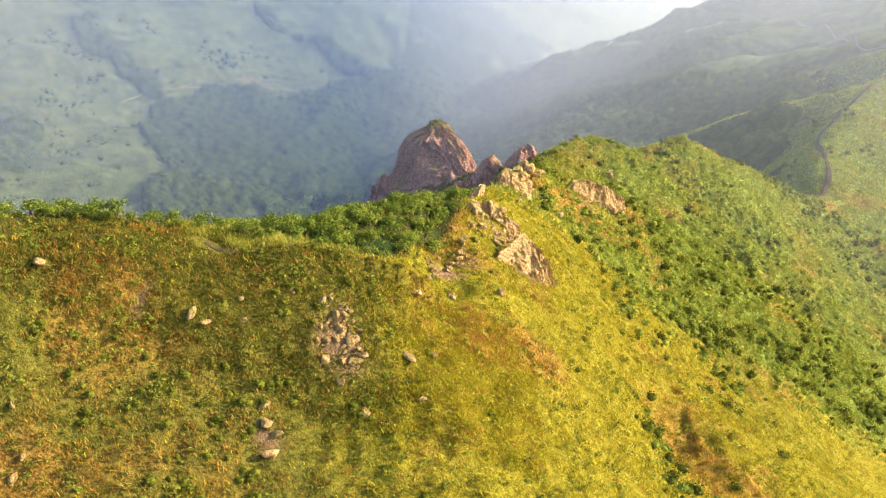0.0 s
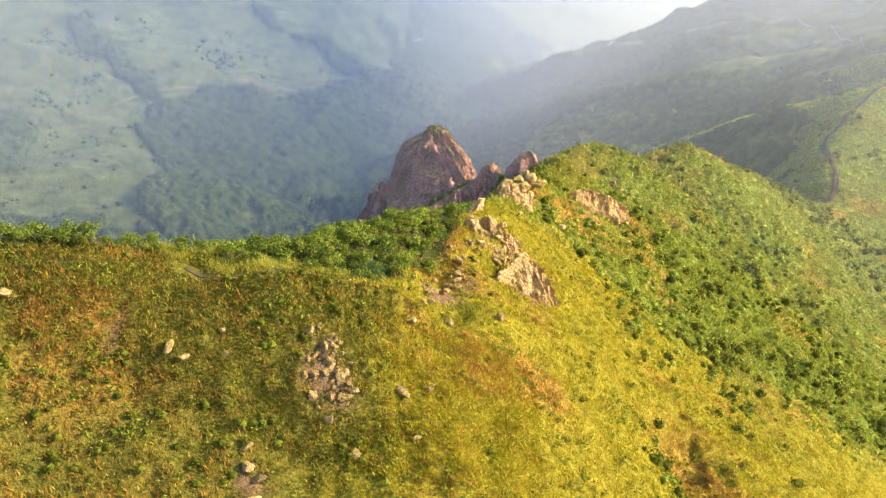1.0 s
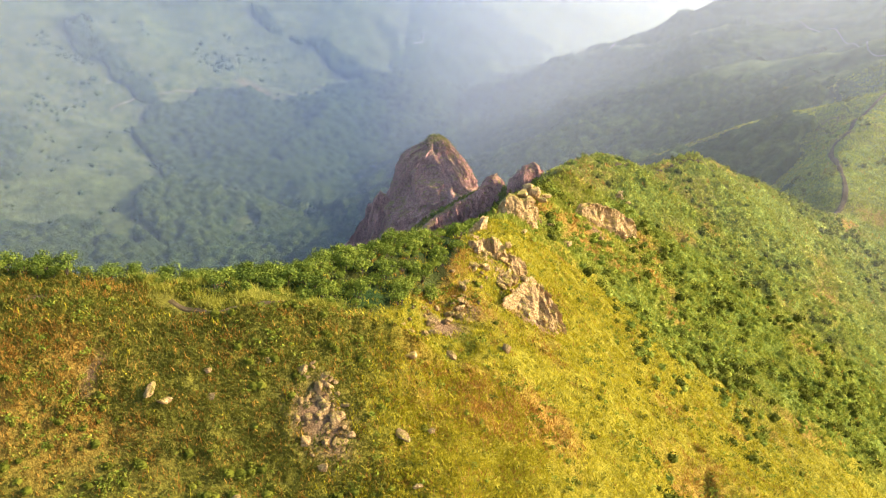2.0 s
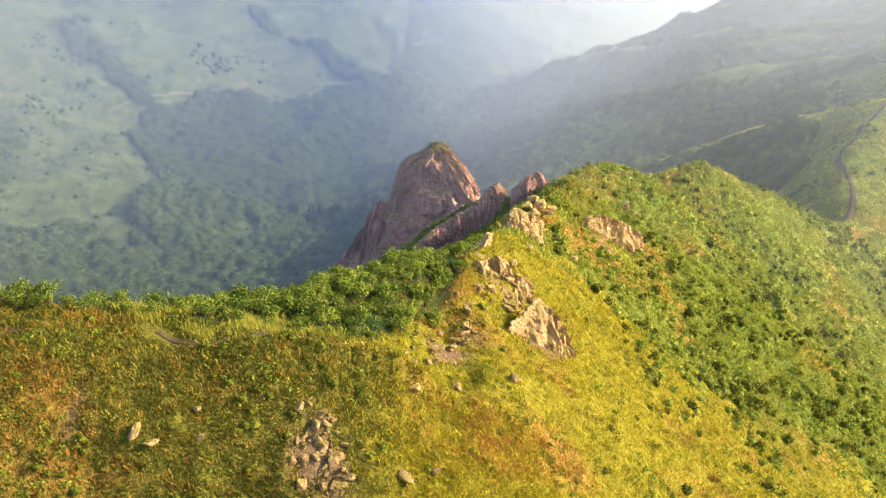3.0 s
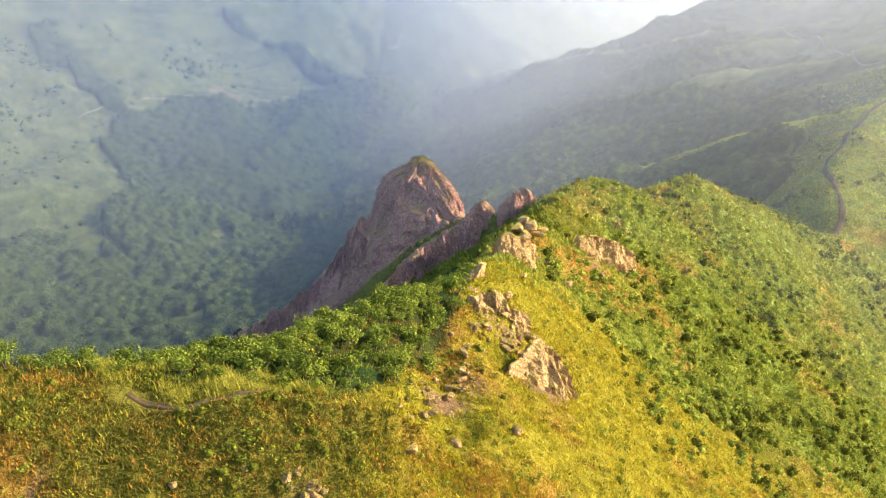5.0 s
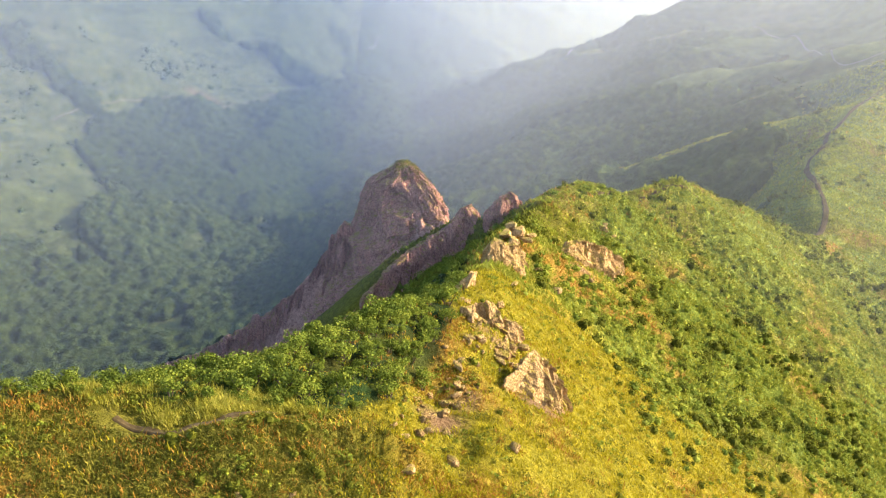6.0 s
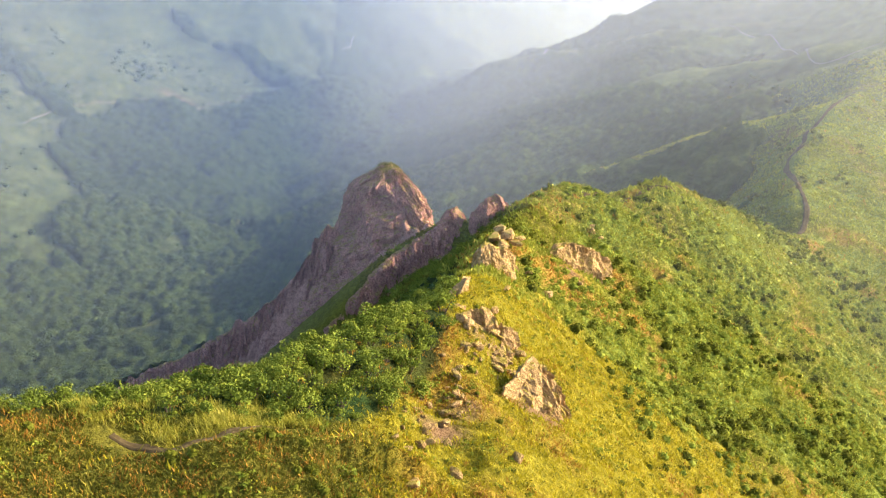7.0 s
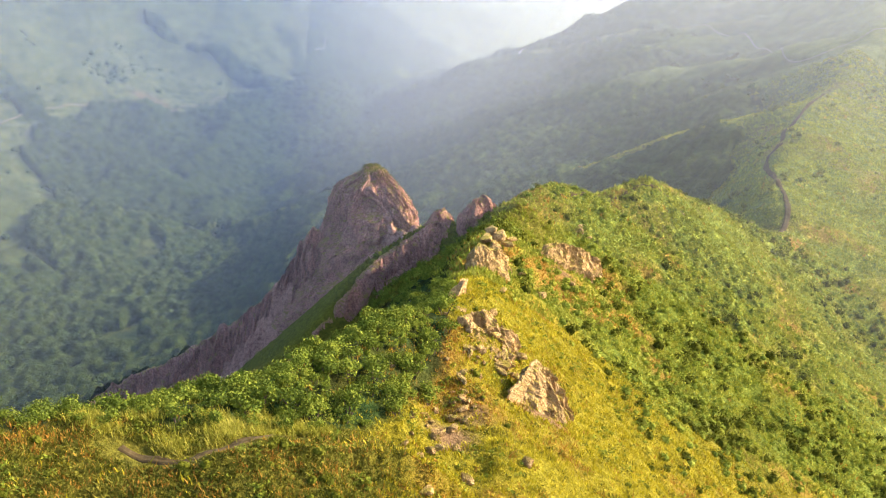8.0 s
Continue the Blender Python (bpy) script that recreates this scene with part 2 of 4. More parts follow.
NORTH_SPURS = [
    [(180, 455, 87, .5, .55), (150, 476, 74, .5, .6), (120, 487, 62, .5, .6), (75, 503, 42, .45, .5), (20, 530, 16, .35, .4)],
    [(240, 512, 99, .55, .6), (207, 522, 91, .55, .65), (150, 556, 68, .5, .6), (90, 592, 42, .45, .5), (15, 625, 14, .35, .4)],
    [(272, 562, 107, .55, .6), (236, 578, 99, .55, .65), (175, 634, 77, .5, .6), (105, 686, 47, .45, .5), (20, 735, 14, .35, .4)],
    [(300, 612, 116, .55, .6), (265, 640, 106, .55, .65), (205, 715, 84, .5, .55), (130, 785, 52, .45, .5), (30, 850, 14, .35, .4)],
    [(310, 680, 122, .5, .55), (235, 800, 90, .5, .55), (150, 885, 55, .4, .45), (40, 955, 15, .3, .35)],
    [(335, 810, 128, .45, .5), (250, 930, 86, .42, .45), (155, 1035, 42, .35, .4), (60, 1110, 10, .3, .3)]]
WEST = [(-1500, 300, 330, .4, .4), (-1000, 950, 330, .4, .4), (-700, 1500, 330, .38, .38), (-420, 2100, 300, .35, .35), (-150, 2500, 190, .3, .3)]
WEST_SPURS = [
    [(-760, 760, 215, .5, .5), (-480, 735, 95, .45, .5), (-310, 690, 40, .4, .5), (-215, 610, 4, .35, .4)],
    [(-680, 1150, 220, .5, .5), (-430, 1060, 105, .42, .45), (-270, 985, 42, .38, .42), (-130, 930, 0, .3, .35)],
    [(-560, 1600, 240, .45, .45), (-320, 1400, 110, .4, .4), (-150, 1260, 50, .35, .35), (-20, 1150, 8, .3, .3)],
    [(-330, 2000, 190, .4, .4), (-130, 1700, 90, .35, .35), (20, 1480, 35, .3, .3), (90, 1330, 5, .25, .25)]]


def smoothstep(a, b, v):
    t = np.clip((v - a) / (b - a), 0, 1)
    return t * t * (3 - 2 * t)


def side_distance(x, y, points):
    """Distance to a line on the plan, plus on its left and minus on its right."""
    best, sign = np.full(np.shape(x), 1e9), np.ones(np.shape(x))
    for a, b in zip(points, points[1:]):
        dx, dy = b[0] - a[0], b[1] - a[1]
        t = np.clip(((x - a[0]) * dx + (y - a[1]) * dy) / (dx * dx + dy * dy), 0, 1)
        px, py = x - a[0] - t * dx, y - a[1] - t * dy
        d = np.hypot(px, py)
        sign = np.where(d < best, np.sign(dx * py - dy * px), sign)
        best = np.minimum(best, d)
    return best * sign


def bare_rock(x, y):
    """1 on the steep broken face between the stack's rib and the grassy rib before it."""
    behind = side_distance(x, y, [q[:2] for q in STACK_RIB]) + 1.5 * fbm(x, y, 7, 3, 62)
    before = side_distance(x, y, [q[:2] for q in FRONT_RIB]) + 1.5 * fbm(x, y, 6, 3, 63)
    low = 22 + 5 * fbm(x, y, 9, 4, 64)
    return smoothstep(-2.5, -0.5, behind) * smoothstep(-2.0, -4.0, before) * smoothstep(low, low - 4, behind) * (y > 225)


def land(x, y):
    """Height of the ground."""
    x, y = np.asarray(x, float), np.asarray(y, float)
    dist = np.hypot(x, y - 120)
    far = smoothstep(150, 700, dist)
    wx, wy = x + far * 22 * fbm(x, y, 130, 3, 40), y + far * 22 * fbm(x, y, 130, 3, 50)
    h = ridge(wx, wy, MAIN, 3.0)
    h = blend(h, ridge(wx, wy, EAST, 4.0), 4.0)
    h = blend(h, ridge(x, y, SPUR, 3.0), 3.0)
    h = blend(h, ridge(x, y, KNOB, 3.0), 2.0)
    h = blend(h, ridge(x, y, BENCH, 1.5, reach=13), 1.5)
    h = blend(h, ridge(x, y, STACK_RIB, 1.0), 1.5)
    h = blend(h, ridge(x, y, FRONT_RIB, 1.5), 1.5)
    floor = -28 + 8 * fbm(x, y, 260, 3, 8) + np.maximum(0, np.abs(x + 60) - 900) * 0.05
    back = ridge(wx, wy, WEST, 30.0)
    for spur in NORTH_SPURS + WEST_SPURS:
        back = blend(back, ridge(wx, wy, spur, 5.0, 3), 6.0)
    h = blend(blend(h, back, 8.0), floor, 22.0)
    gully = 1 - np.abs(fbm(x, y, 150, 4, 20))
    h = h + far * (8 * gully - 5 + (5 + 6 * smoothstep(40, -60, x)) * (0.6 - np.abs(fbm(x, y, 60, 3, 27))) + 2.0 * fbm(x, y, 30, 3, 24))
    near = 1 - smoothstep(250, 500, dist)
    h = h - 6 * np.exp(-((x - 34) / 6) ** 2 - ((y - 132) / 13) ** 2)
    lumps = 1 - np.abs(vnoise(x / 3.4, y / 3.4, 91)) - 0.5 * np.abs(vnoise(x / 1.7 + 9, y / 1.7, 92))
    h = h + near * (0.9 * fbm(x, y, 14, 3, 3) + 0.2 * fbm(x, y, 2.6, 2, 9) + (0.55 + 0.6 * smoothstep(20, 50, x)) * (lumps - 0.45))
    rock = bare_rock(x, y)
    shards = cells(x / 2.6 + 0.3 * y, y / 5.0, 5) - 0.5 + 0.7 * (cells(x / 1.1, y / 2.4, 6) - 0.5)
    return h + rock * 2.4 * shards


def surface(x, y):
    """Height of the built ground, between its grid lines."""
    x, y = np.asarray(x, float), np.asarray(y, float)
    i, j = np.clip(np.searchsorted(xs, x) - 1, 0, len(xs) - 2), np.clip(np.searchsorted(ys, y) - 1, 0, len(ys) - 2)
    u, v = (x - xs[i]) / (xs[i + 1] - xs[i]), (y - ys[j]) / (ys[j + 1] - ys[j])
    return (gz[j, i] * (1 - u) + gz[j, i + 1] * u) * (1 - v) + (gz[j + 1, i] * (1 - u) + gz[j + 1, i + 1] * u) * v


def height(x, y):
    return float(surface(x, y))


def graded(lo, dense_lo, dense_hi, hi, step, growth):
    """Grid lines: even in the middle, ever wider outwards."""
    mid = list(np.arange(dense_lo, dense_hi, step))
    up, down, s = [], [], step
    v = mid[-1]
    while v < hi:
        s *= growth
        v += s
        up.append(v)
    v, s = mid[0], step
    while v > lo:
        s *= growth
        v -= s
        down.append(v)
    return np.array(down[::-1] + mid + up)


def mesh_object(name, verts, faces, material, parent=None, smooth=True):
    """One mesh object from arrays; all faces have the same number of corners."""
    me = bpy.data.meshes.new(name)
    verts, faces = np.asarray(verts, np.float32), np.asarray(faces, np.int32)
    n, k = faces.shape
    me.vertices.add(len(verts))
    me.vertices.foreach_set("co", verts.ravel())
    me.loops.add(n * k)
    me.loops.foreach_set("vertex_index", faces.ravel())
    me.polygons.add(n)
    me.polygons.foreach_set("loop_start", np.arange(n, dtype=np.int32) * k)
    me.polygons.foreach_set("use_smooth", np.full(n, smooth))
    me.update(calc_edges=True)
    me.materials.append(material)
    ob = new(name, me)
    ob.parent = parent
    return ob


def grid_faces(nx, ny, wrap=False):
    i, j = np.meshgrid(np.arange(nx if wrap else nx - 1), np.arange(ny - 1))
    a, b = (j * nx + i).ravel(), (j * nx + (i + 1) % nx).ravel()
    return np.stack([a, b, b + nx, a + nx], 1)


def set_attribute(ob, name, values):
    at = ob.data.attributes.new(name, "FLOAT", "POINT")
    at.data.foreach_set("value", np.asarray(values, np.float32))


def dry_amount(x, y):
    """How dry the grass is: high on the sunny spur and in orange patches."""
    spur = np.exp(-((x - 3) / 26) ** 2 - ((y - 128) / 40) ** 2)
    left = np.exp(-((x + 38) / 8) ** 2 - ((y - 102) / 9) ** 2)
    crest = np.exp(-((x - 26) / 14) ** 2 - ((y - 232) / 30) ** 2)
    return smoothstep(0.15, 0.75, 0.12 + 0.08 * spur + 0.72 * left + 0.45 * crest + 0.42 * fbm(x, y, 12, 4, 60))


SHRUB_EDGE = [(-120, 100), (-60, 108), (-46, 110.5), (-37, 114.5), (-30, 119.5), (-20, 121.8), (-16, 122.8), (-12, 125.0), (-8, 128.8), (-4.4, 133.2), (-1, 141), (1.7, 149), (4.2, 160), (5.5, 172), (8, 190), (10, 215), (15, 236), (21, 252)]


VALLEY_EDGE = [(-165, 430), (-167, 536), (-172, 585), (-193, 650), (-212, 700), (-224, 728), (-203, 756), (-181, 796), (-153, 797), (-134, 826), (-108, 884), (-70, 948), (-42, 940), (40, 965), (130, 1120)]
GULLIES = [[(-324, 923), (-292, 826), (-274, 806), (-246, 776), (-215, 745)], [(-184, 1018), (-165, 988), (-128, 983), (-101, 971), (-80, 950)], [(-20, 1050), (-10, 985), (0, 930)], [(-60, 1120), (-45, 1040), (-42, 960)]]


def wood_amount(x, y):
    """Where scrub and trees grow instead of grass."""
    behind = smoothstep(-0.5, 1.5, side_distance(x, y, SHRUB_EDGE) + 1.2 * fbm(x, y, 6, 3, 77)) * smoothstep(250, 236, y)
    hollow = np.exp(-((x - 62) / 14) ** 2 - ((y - 195) / 30) ** 2) * 0.4
    z = surface(x, y)
    inside = smoothstep(5, -5, side_distance(x, y, VALLEY_EDGE) + 15 * fbm(x, y, 45, 4, 75, 0.6))
    inside = np.maximum(inside, np.maximum(smoothstep(560, 540, y + 12 * fbm(x, y, 30, 3, 79)), 0.8 * smoothstep(-255, -268, x + 12 * fbm(x, y, 30, 3, 80)) * (y < 660)))
    for cx, cy, r in ((-112, 488, 15), (-120, 602, 11), (-85, 638, 9), (-60, 560, 10), (-118, 700, 8), (-30, 690, 12)):
        inside = inside * smoothstep(0.6, 1.4, np.hypot((x - cx) * 1.5, y - cy) / r + 0.5 * fbm(x, y, 14, 3, 76))
    valley = smoothstep(75, 25, z) * smoothstep(230, 330, y) * inside
    gully = np.minimum.reduce([line_distance(x, y, g, 2) for g in GULLIES]) + 6 * fbm(x, y, 22, 3, 78)
    crest = np.minimum.reduce([line_distance(x, y, [q[:2] for q in spur], 2) for spur in NORTH_SPURS])
    patches = smoothstep(10, 17, crest + 8 * fbm(x, y, 35, 4, 70)) * smoothstep(330, 430, y) * smoothstep(112, 85, z) * (x > -40)
    patches = np.maximum(patches, (x <= -40) * smoothstep(11, 4, gully))
    east = smoothstep(14, 26, side_distance(x, y, [q[:2] for q in EAST]) + 12 * fbm(x, y, 22, 3, 82))
    return np.clip(np.maximum.reduce([behind, hollow, valley * east, patches * east]), 0, 1)


def line_distance(x, y, points, steps=6):
    """Distance on the plan to a curve through the points."""
    line = smooth_line(points, steps)
    best = np.full(np.shape(x), 1e9)
    for a, b in zip(line, line[1:]):
        dx, dy = b[0] - a[0], b[1] - a[1]
        t = np.clip(((x - a[0]) * dx + (y - a[1]) * dy) / max(dx * dx + dy * dy, 1e-9), 0, 1)
        best = np.minimum(best, np.hypot(x - a[0] - t * dx, y - a[1] - t * dy))
    return best


# footpaths and roads on the plan
SADDLE_PATH = [(-29.2, 116.6), (-27.8, 116.0), (-26, 115.4), (-24.4, 114.6), (-22.8, 115.2), (-21, 116.8), (-19, 118.8), (-17, 120.4), (-15.5, 121.5)]
EAST_PATH = [(112, 322), (124, 330), (131, 334.5), (138, 346), (142, 358), (145, 371), (148.5, 388), (154, 400), (164, 411), (172, 426), (190, 446), (214, 474)]
CREST_PATH = [(40, 263), (50, 272), (60, 281), (68, 287.5), (73, 288), (80, 283)]
ROAD = [(215, 930), (232, 880), (238, 818), (256, 753), (257, 690), (250, 625), (243, 596), (231, 560), (240, 548), (256, 547), (276, 551), (330, 560)]
VALLEY_ROAD = [(-13, 1178), (-20.6, 1150), (-22, 1128), (-24, 1106), (-32, 1080)]
CONTOUR_PATH = [(-236, 716), (-222, 745), (-206, 762), (-184, 803), (-168, 806), (-153, 803), (-141, 832), (-128, 860), (-113, 890), (-92, 925), (-74, 955)]
SPUR_ROAD = [(139, 872), (146, 886), (152, 900)]
STONY = [(-12, 107, 3.2), (0.5, 134.5, 2.6), (3, 139.5, 2.2), (8.5, 158, 3.2), (13, 147, 3.0), (-18.6, 95, 1.6), (40, 237, 5.0), (16, 208, 3.0), (33, 222, 2.5), (-33.6, 103.6, 0.6), (-33.9, 102.2, 0.5), (-33.2, 105.0, 0.5), (-155, 836, 13), (54.5, 229, 1.6), (-40.5, 109.2, 1.0)]


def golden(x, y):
    """1 on the sunny side of the spur, 0 on the duller slope beside it: sets grass kind and its painted light."""
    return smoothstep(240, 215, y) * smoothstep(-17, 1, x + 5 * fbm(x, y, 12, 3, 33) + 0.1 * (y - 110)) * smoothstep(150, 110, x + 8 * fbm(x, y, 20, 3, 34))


MEADOW_EDGE = [(34, 300), (30, 262), (44, 240), (38, 222), (27, 206), (34, 190), (46, 182), (62, 189), (80, 196), (110, 203), (170, 214)]


def fresh_amount(x, y):
    """1 on the long green slope and the ridges beyond."""
    meadow = smoothstep(-6, 6, side_distance(x, y, MEADOW_EDGE) + 9 * fbm(x, y, 13, 4, 36))
    sunny = smoothstep(4, -4, side_distance(x, y, [q[:2] for q in MAIN] + [q[:2] for q in EAST[1:4]]))
    return np.maximum.reduce([meadow * sunny, 0.3 * smoothstep(240, 252, y) * smoothstep(30, 10, x), smoothstep(330, 360, y)])


def earth_amount(x, y):
    """Where bare soil and rubble show."""
    e = np.zeros(np.shape(x))
    for cx, cy, r in STONY:
        e = np.maximum(e, 0.85 * np.exp(-(((x - cx) / r) ** 2 + ((y - cy) / r) ** 2) ** 1.5))
    return np.clip(e * (1 + 0.6 * fbm(x, y, 2.5, 3, 90)), 0, 1)


xs = graded(-2600, -52, 80, 2600, 0.68, 1.05)
ys = graded(-1500, 86, 280, 4300, 0.72, 1.025)
gx, gy = np.meshgrid(xs, ys)
gz = land(gx, gy)
ground = mesh_object("ground", np.stack([gx.ravel(), gy.ravel(), gz.ravel()], 1), grid_faces(len(xs), len(ys)), GROUND)
set_attribute(ground, "dry", dry_amount(gx, gy).ravel())
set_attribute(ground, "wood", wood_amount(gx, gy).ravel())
set_attribute(ground, "far", smoothstep(360, 620, np.hypot(gx, gy)).ravel())
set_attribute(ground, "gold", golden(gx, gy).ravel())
set_attribute(ground, "fresh", fresh_amount(gx, gy).ravel())
set_attribute(ground, "earth", earth_amount(gx, gy).ravel())
set_attribute(ground, "rock", bare_rock(gx, gy).ravel())
tagged(ground, "grassy mountainside with ridges, gullies and a wooded valley", "ground", kind="structure")


# ---- footpaths and roads ----
def strip(name, points, width, material, label, lift=0.06, step=0.8):
    """A worn strip that follows the ground, a little hollow in the middle."""
    line = smooth_line(points, 24)
    way = np.concatenate([[0], np.cumsum(np.hypot(*np.diff(line, axis=0).T))])
    s = np.arange(0, way[-1], step)
    cx, cy = np.interp(s, way, line[:, 0]), np.interp(s, way, line[:, 1])
    dx, dy = np.gradient(cx), np.gradient(cy)
    n = np.hypot(dx, dy) + 1e-9
    across = np.linspace(-0.5, 0.5, 7)
    w = width * (1 + 0.3 * fbm(s, s * 0, 5, 3, 5))
    px, py = cx[:, None] - (dy / n * w)[:, None] * across, cy[:, None] + (dx / n * w)[:, None] * across
    pz = surface(px, py) + lift + 0.1 * np.abs(across * 2) ** 2 - 0.25 * (np.abs(across) > 0.49)
    ob = mesh_object(name, np.stack([px.ravel(), py.ravel(), pz.ravel()], 1), grid_faces(7, len(s)), material)
    return tagged(ob, label, "path" if "path" in name else "road", kind="structure")


def soil_material(name, dark, light):
    m = Nodes(name)
    p = m.coords()
    c = m.ramp(m.noise(p, 1.6, 7, 0.7), [(0.3, dark), (0.7, light)])
    m.bump(m.noise(p, 5.0, 5), 0.6, 0.1)
    return m.done(c, 0.95, 0.1)


SOIL_PALE = soil_material("pale_soil", (0.12, 0.10, 0.06), (0.24, 0.2, 0.12))
SOIL = soil_material("trodden_soil", (0.04, 0.028, 0.012), (0.095, 0.066, 0.03))
CONCRETE = soil_material("pale_concrete", (0.09, 0.088, 0.08), (0.16, 0.152, 0.14))
strip("path_saddle", SADDLE_PATH, 1.0, SOIL, "narrow trodden earth footpath through the grass", 0.12)
strip("path_east", EAST_PATH, 1.6, SOIL, "trodden earth footpath climbing the grassy ridge", 0.35)
strip("path_crest", CREST_PATH, 1.0, SOIL, "faint footpath along the grassy crest", 0.1)
strip("road_hill", ROAD, 0.8, CONCRETE, "pale concrete mountain road cut along the hillside", 0.9, 3)
strip("road_valley", VALLEY_ROAD, 1.5, CONCRETE, "pale winding road in the far valley", 1.5, 4)
strip("path_contour", CONTOUR_PATH, 0.55, SOIL_PALE, "pale footpath along the foot of the far slope", 1.2, 4)
strip("road_spur", SPUR_ROAD, 2.0, CONCRETE, "pale road over the far spur", 1.5, 4)


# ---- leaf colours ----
# OLIVE is a grass of its own, also darkened to paint the dimmer slope
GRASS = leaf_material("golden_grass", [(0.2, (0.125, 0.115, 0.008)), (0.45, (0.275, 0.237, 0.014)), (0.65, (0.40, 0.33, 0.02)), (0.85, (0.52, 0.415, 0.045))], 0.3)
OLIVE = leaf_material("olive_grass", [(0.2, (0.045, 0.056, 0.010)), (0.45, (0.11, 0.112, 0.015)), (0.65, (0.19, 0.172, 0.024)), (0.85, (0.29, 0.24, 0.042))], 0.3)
GREEN = leaf_material("green_grass", [(0.2, (0.085, 0.115, 0.014)), (0.45, (0.175, 0.205, 0.024)), (0.65, (0.28, 0.285, 0.035)), (0.85, (0.37, 0.35, 0.06))], 0.3)
DRY = leaf_material("dry_grass", [(0.2, (0.17, 0.07, 0.015)), (0.45, (0.31, 0.155, 0.027)), (0.65, (0.41, 0.235, 0.04)), (0.85, (0.50, 0.34, 0.08))], 0.3)
REED = leaf_material("silvergrass", [(0.2, (0.13, 0.14, 0.015)), (0.5, (0.28, 0.26, 0.03)), (0.85, (0.45, 0.39, 0.08))], 0.3)
SCRUB = leaf_material("scrub_leaves", [(0.15, (0.034, 0.04, 0.005)), (0.45, (0.072, 0.08, 0.008)), (0.7, (0.125, 0.13, 0.013)), (0.9, (0.20, 0.19, 0.022))], 0.25)
SHRUB = leaf_material("shrub_leaves", [(0.25, (0.042, 0.063, 0.010)), (0.45, (0.098, 0.13, 0.017)), (0.62, (0.165, 0.197, 0.024)), (0.8, (0.25, 0.27, 0.038))], 0.2, 0.4)
# woodland greens darkened so that their colour carries the shade over the valley
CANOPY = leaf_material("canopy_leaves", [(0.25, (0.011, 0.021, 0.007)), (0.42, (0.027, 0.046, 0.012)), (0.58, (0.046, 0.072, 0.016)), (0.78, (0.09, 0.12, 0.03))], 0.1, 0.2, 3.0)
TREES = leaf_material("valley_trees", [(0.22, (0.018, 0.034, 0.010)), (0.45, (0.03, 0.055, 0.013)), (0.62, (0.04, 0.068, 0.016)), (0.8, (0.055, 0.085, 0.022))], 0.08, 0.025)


def kite_blades(base, out, up, length, width):
    """Leaf blades as kites: base, one side, tip, other side."""
    tip = base + (out * 0.75 + up) * length[:, None]
    mid = base + (out * 0.25 + up * 0.75) * (length * 0.6)[:, None]
    side = np.cross(out, up)
    side /= np.linalg.norm(side, axis=1)[:, None] + 1e-9
    v = np.stack([base, mid - side * width[:, None], tip, mid + side * width[:, None]], 1).reshape(-1, 3)
    return v, np.arange(len(v), dtype=np.int32).reshape(-1, 4)


# ---- rock ----
def part(name, ob_mesh, parent, label=""):
    ob = new(name, ob_mesh)
    ob.parent = parent
    return tagged(ob, label)


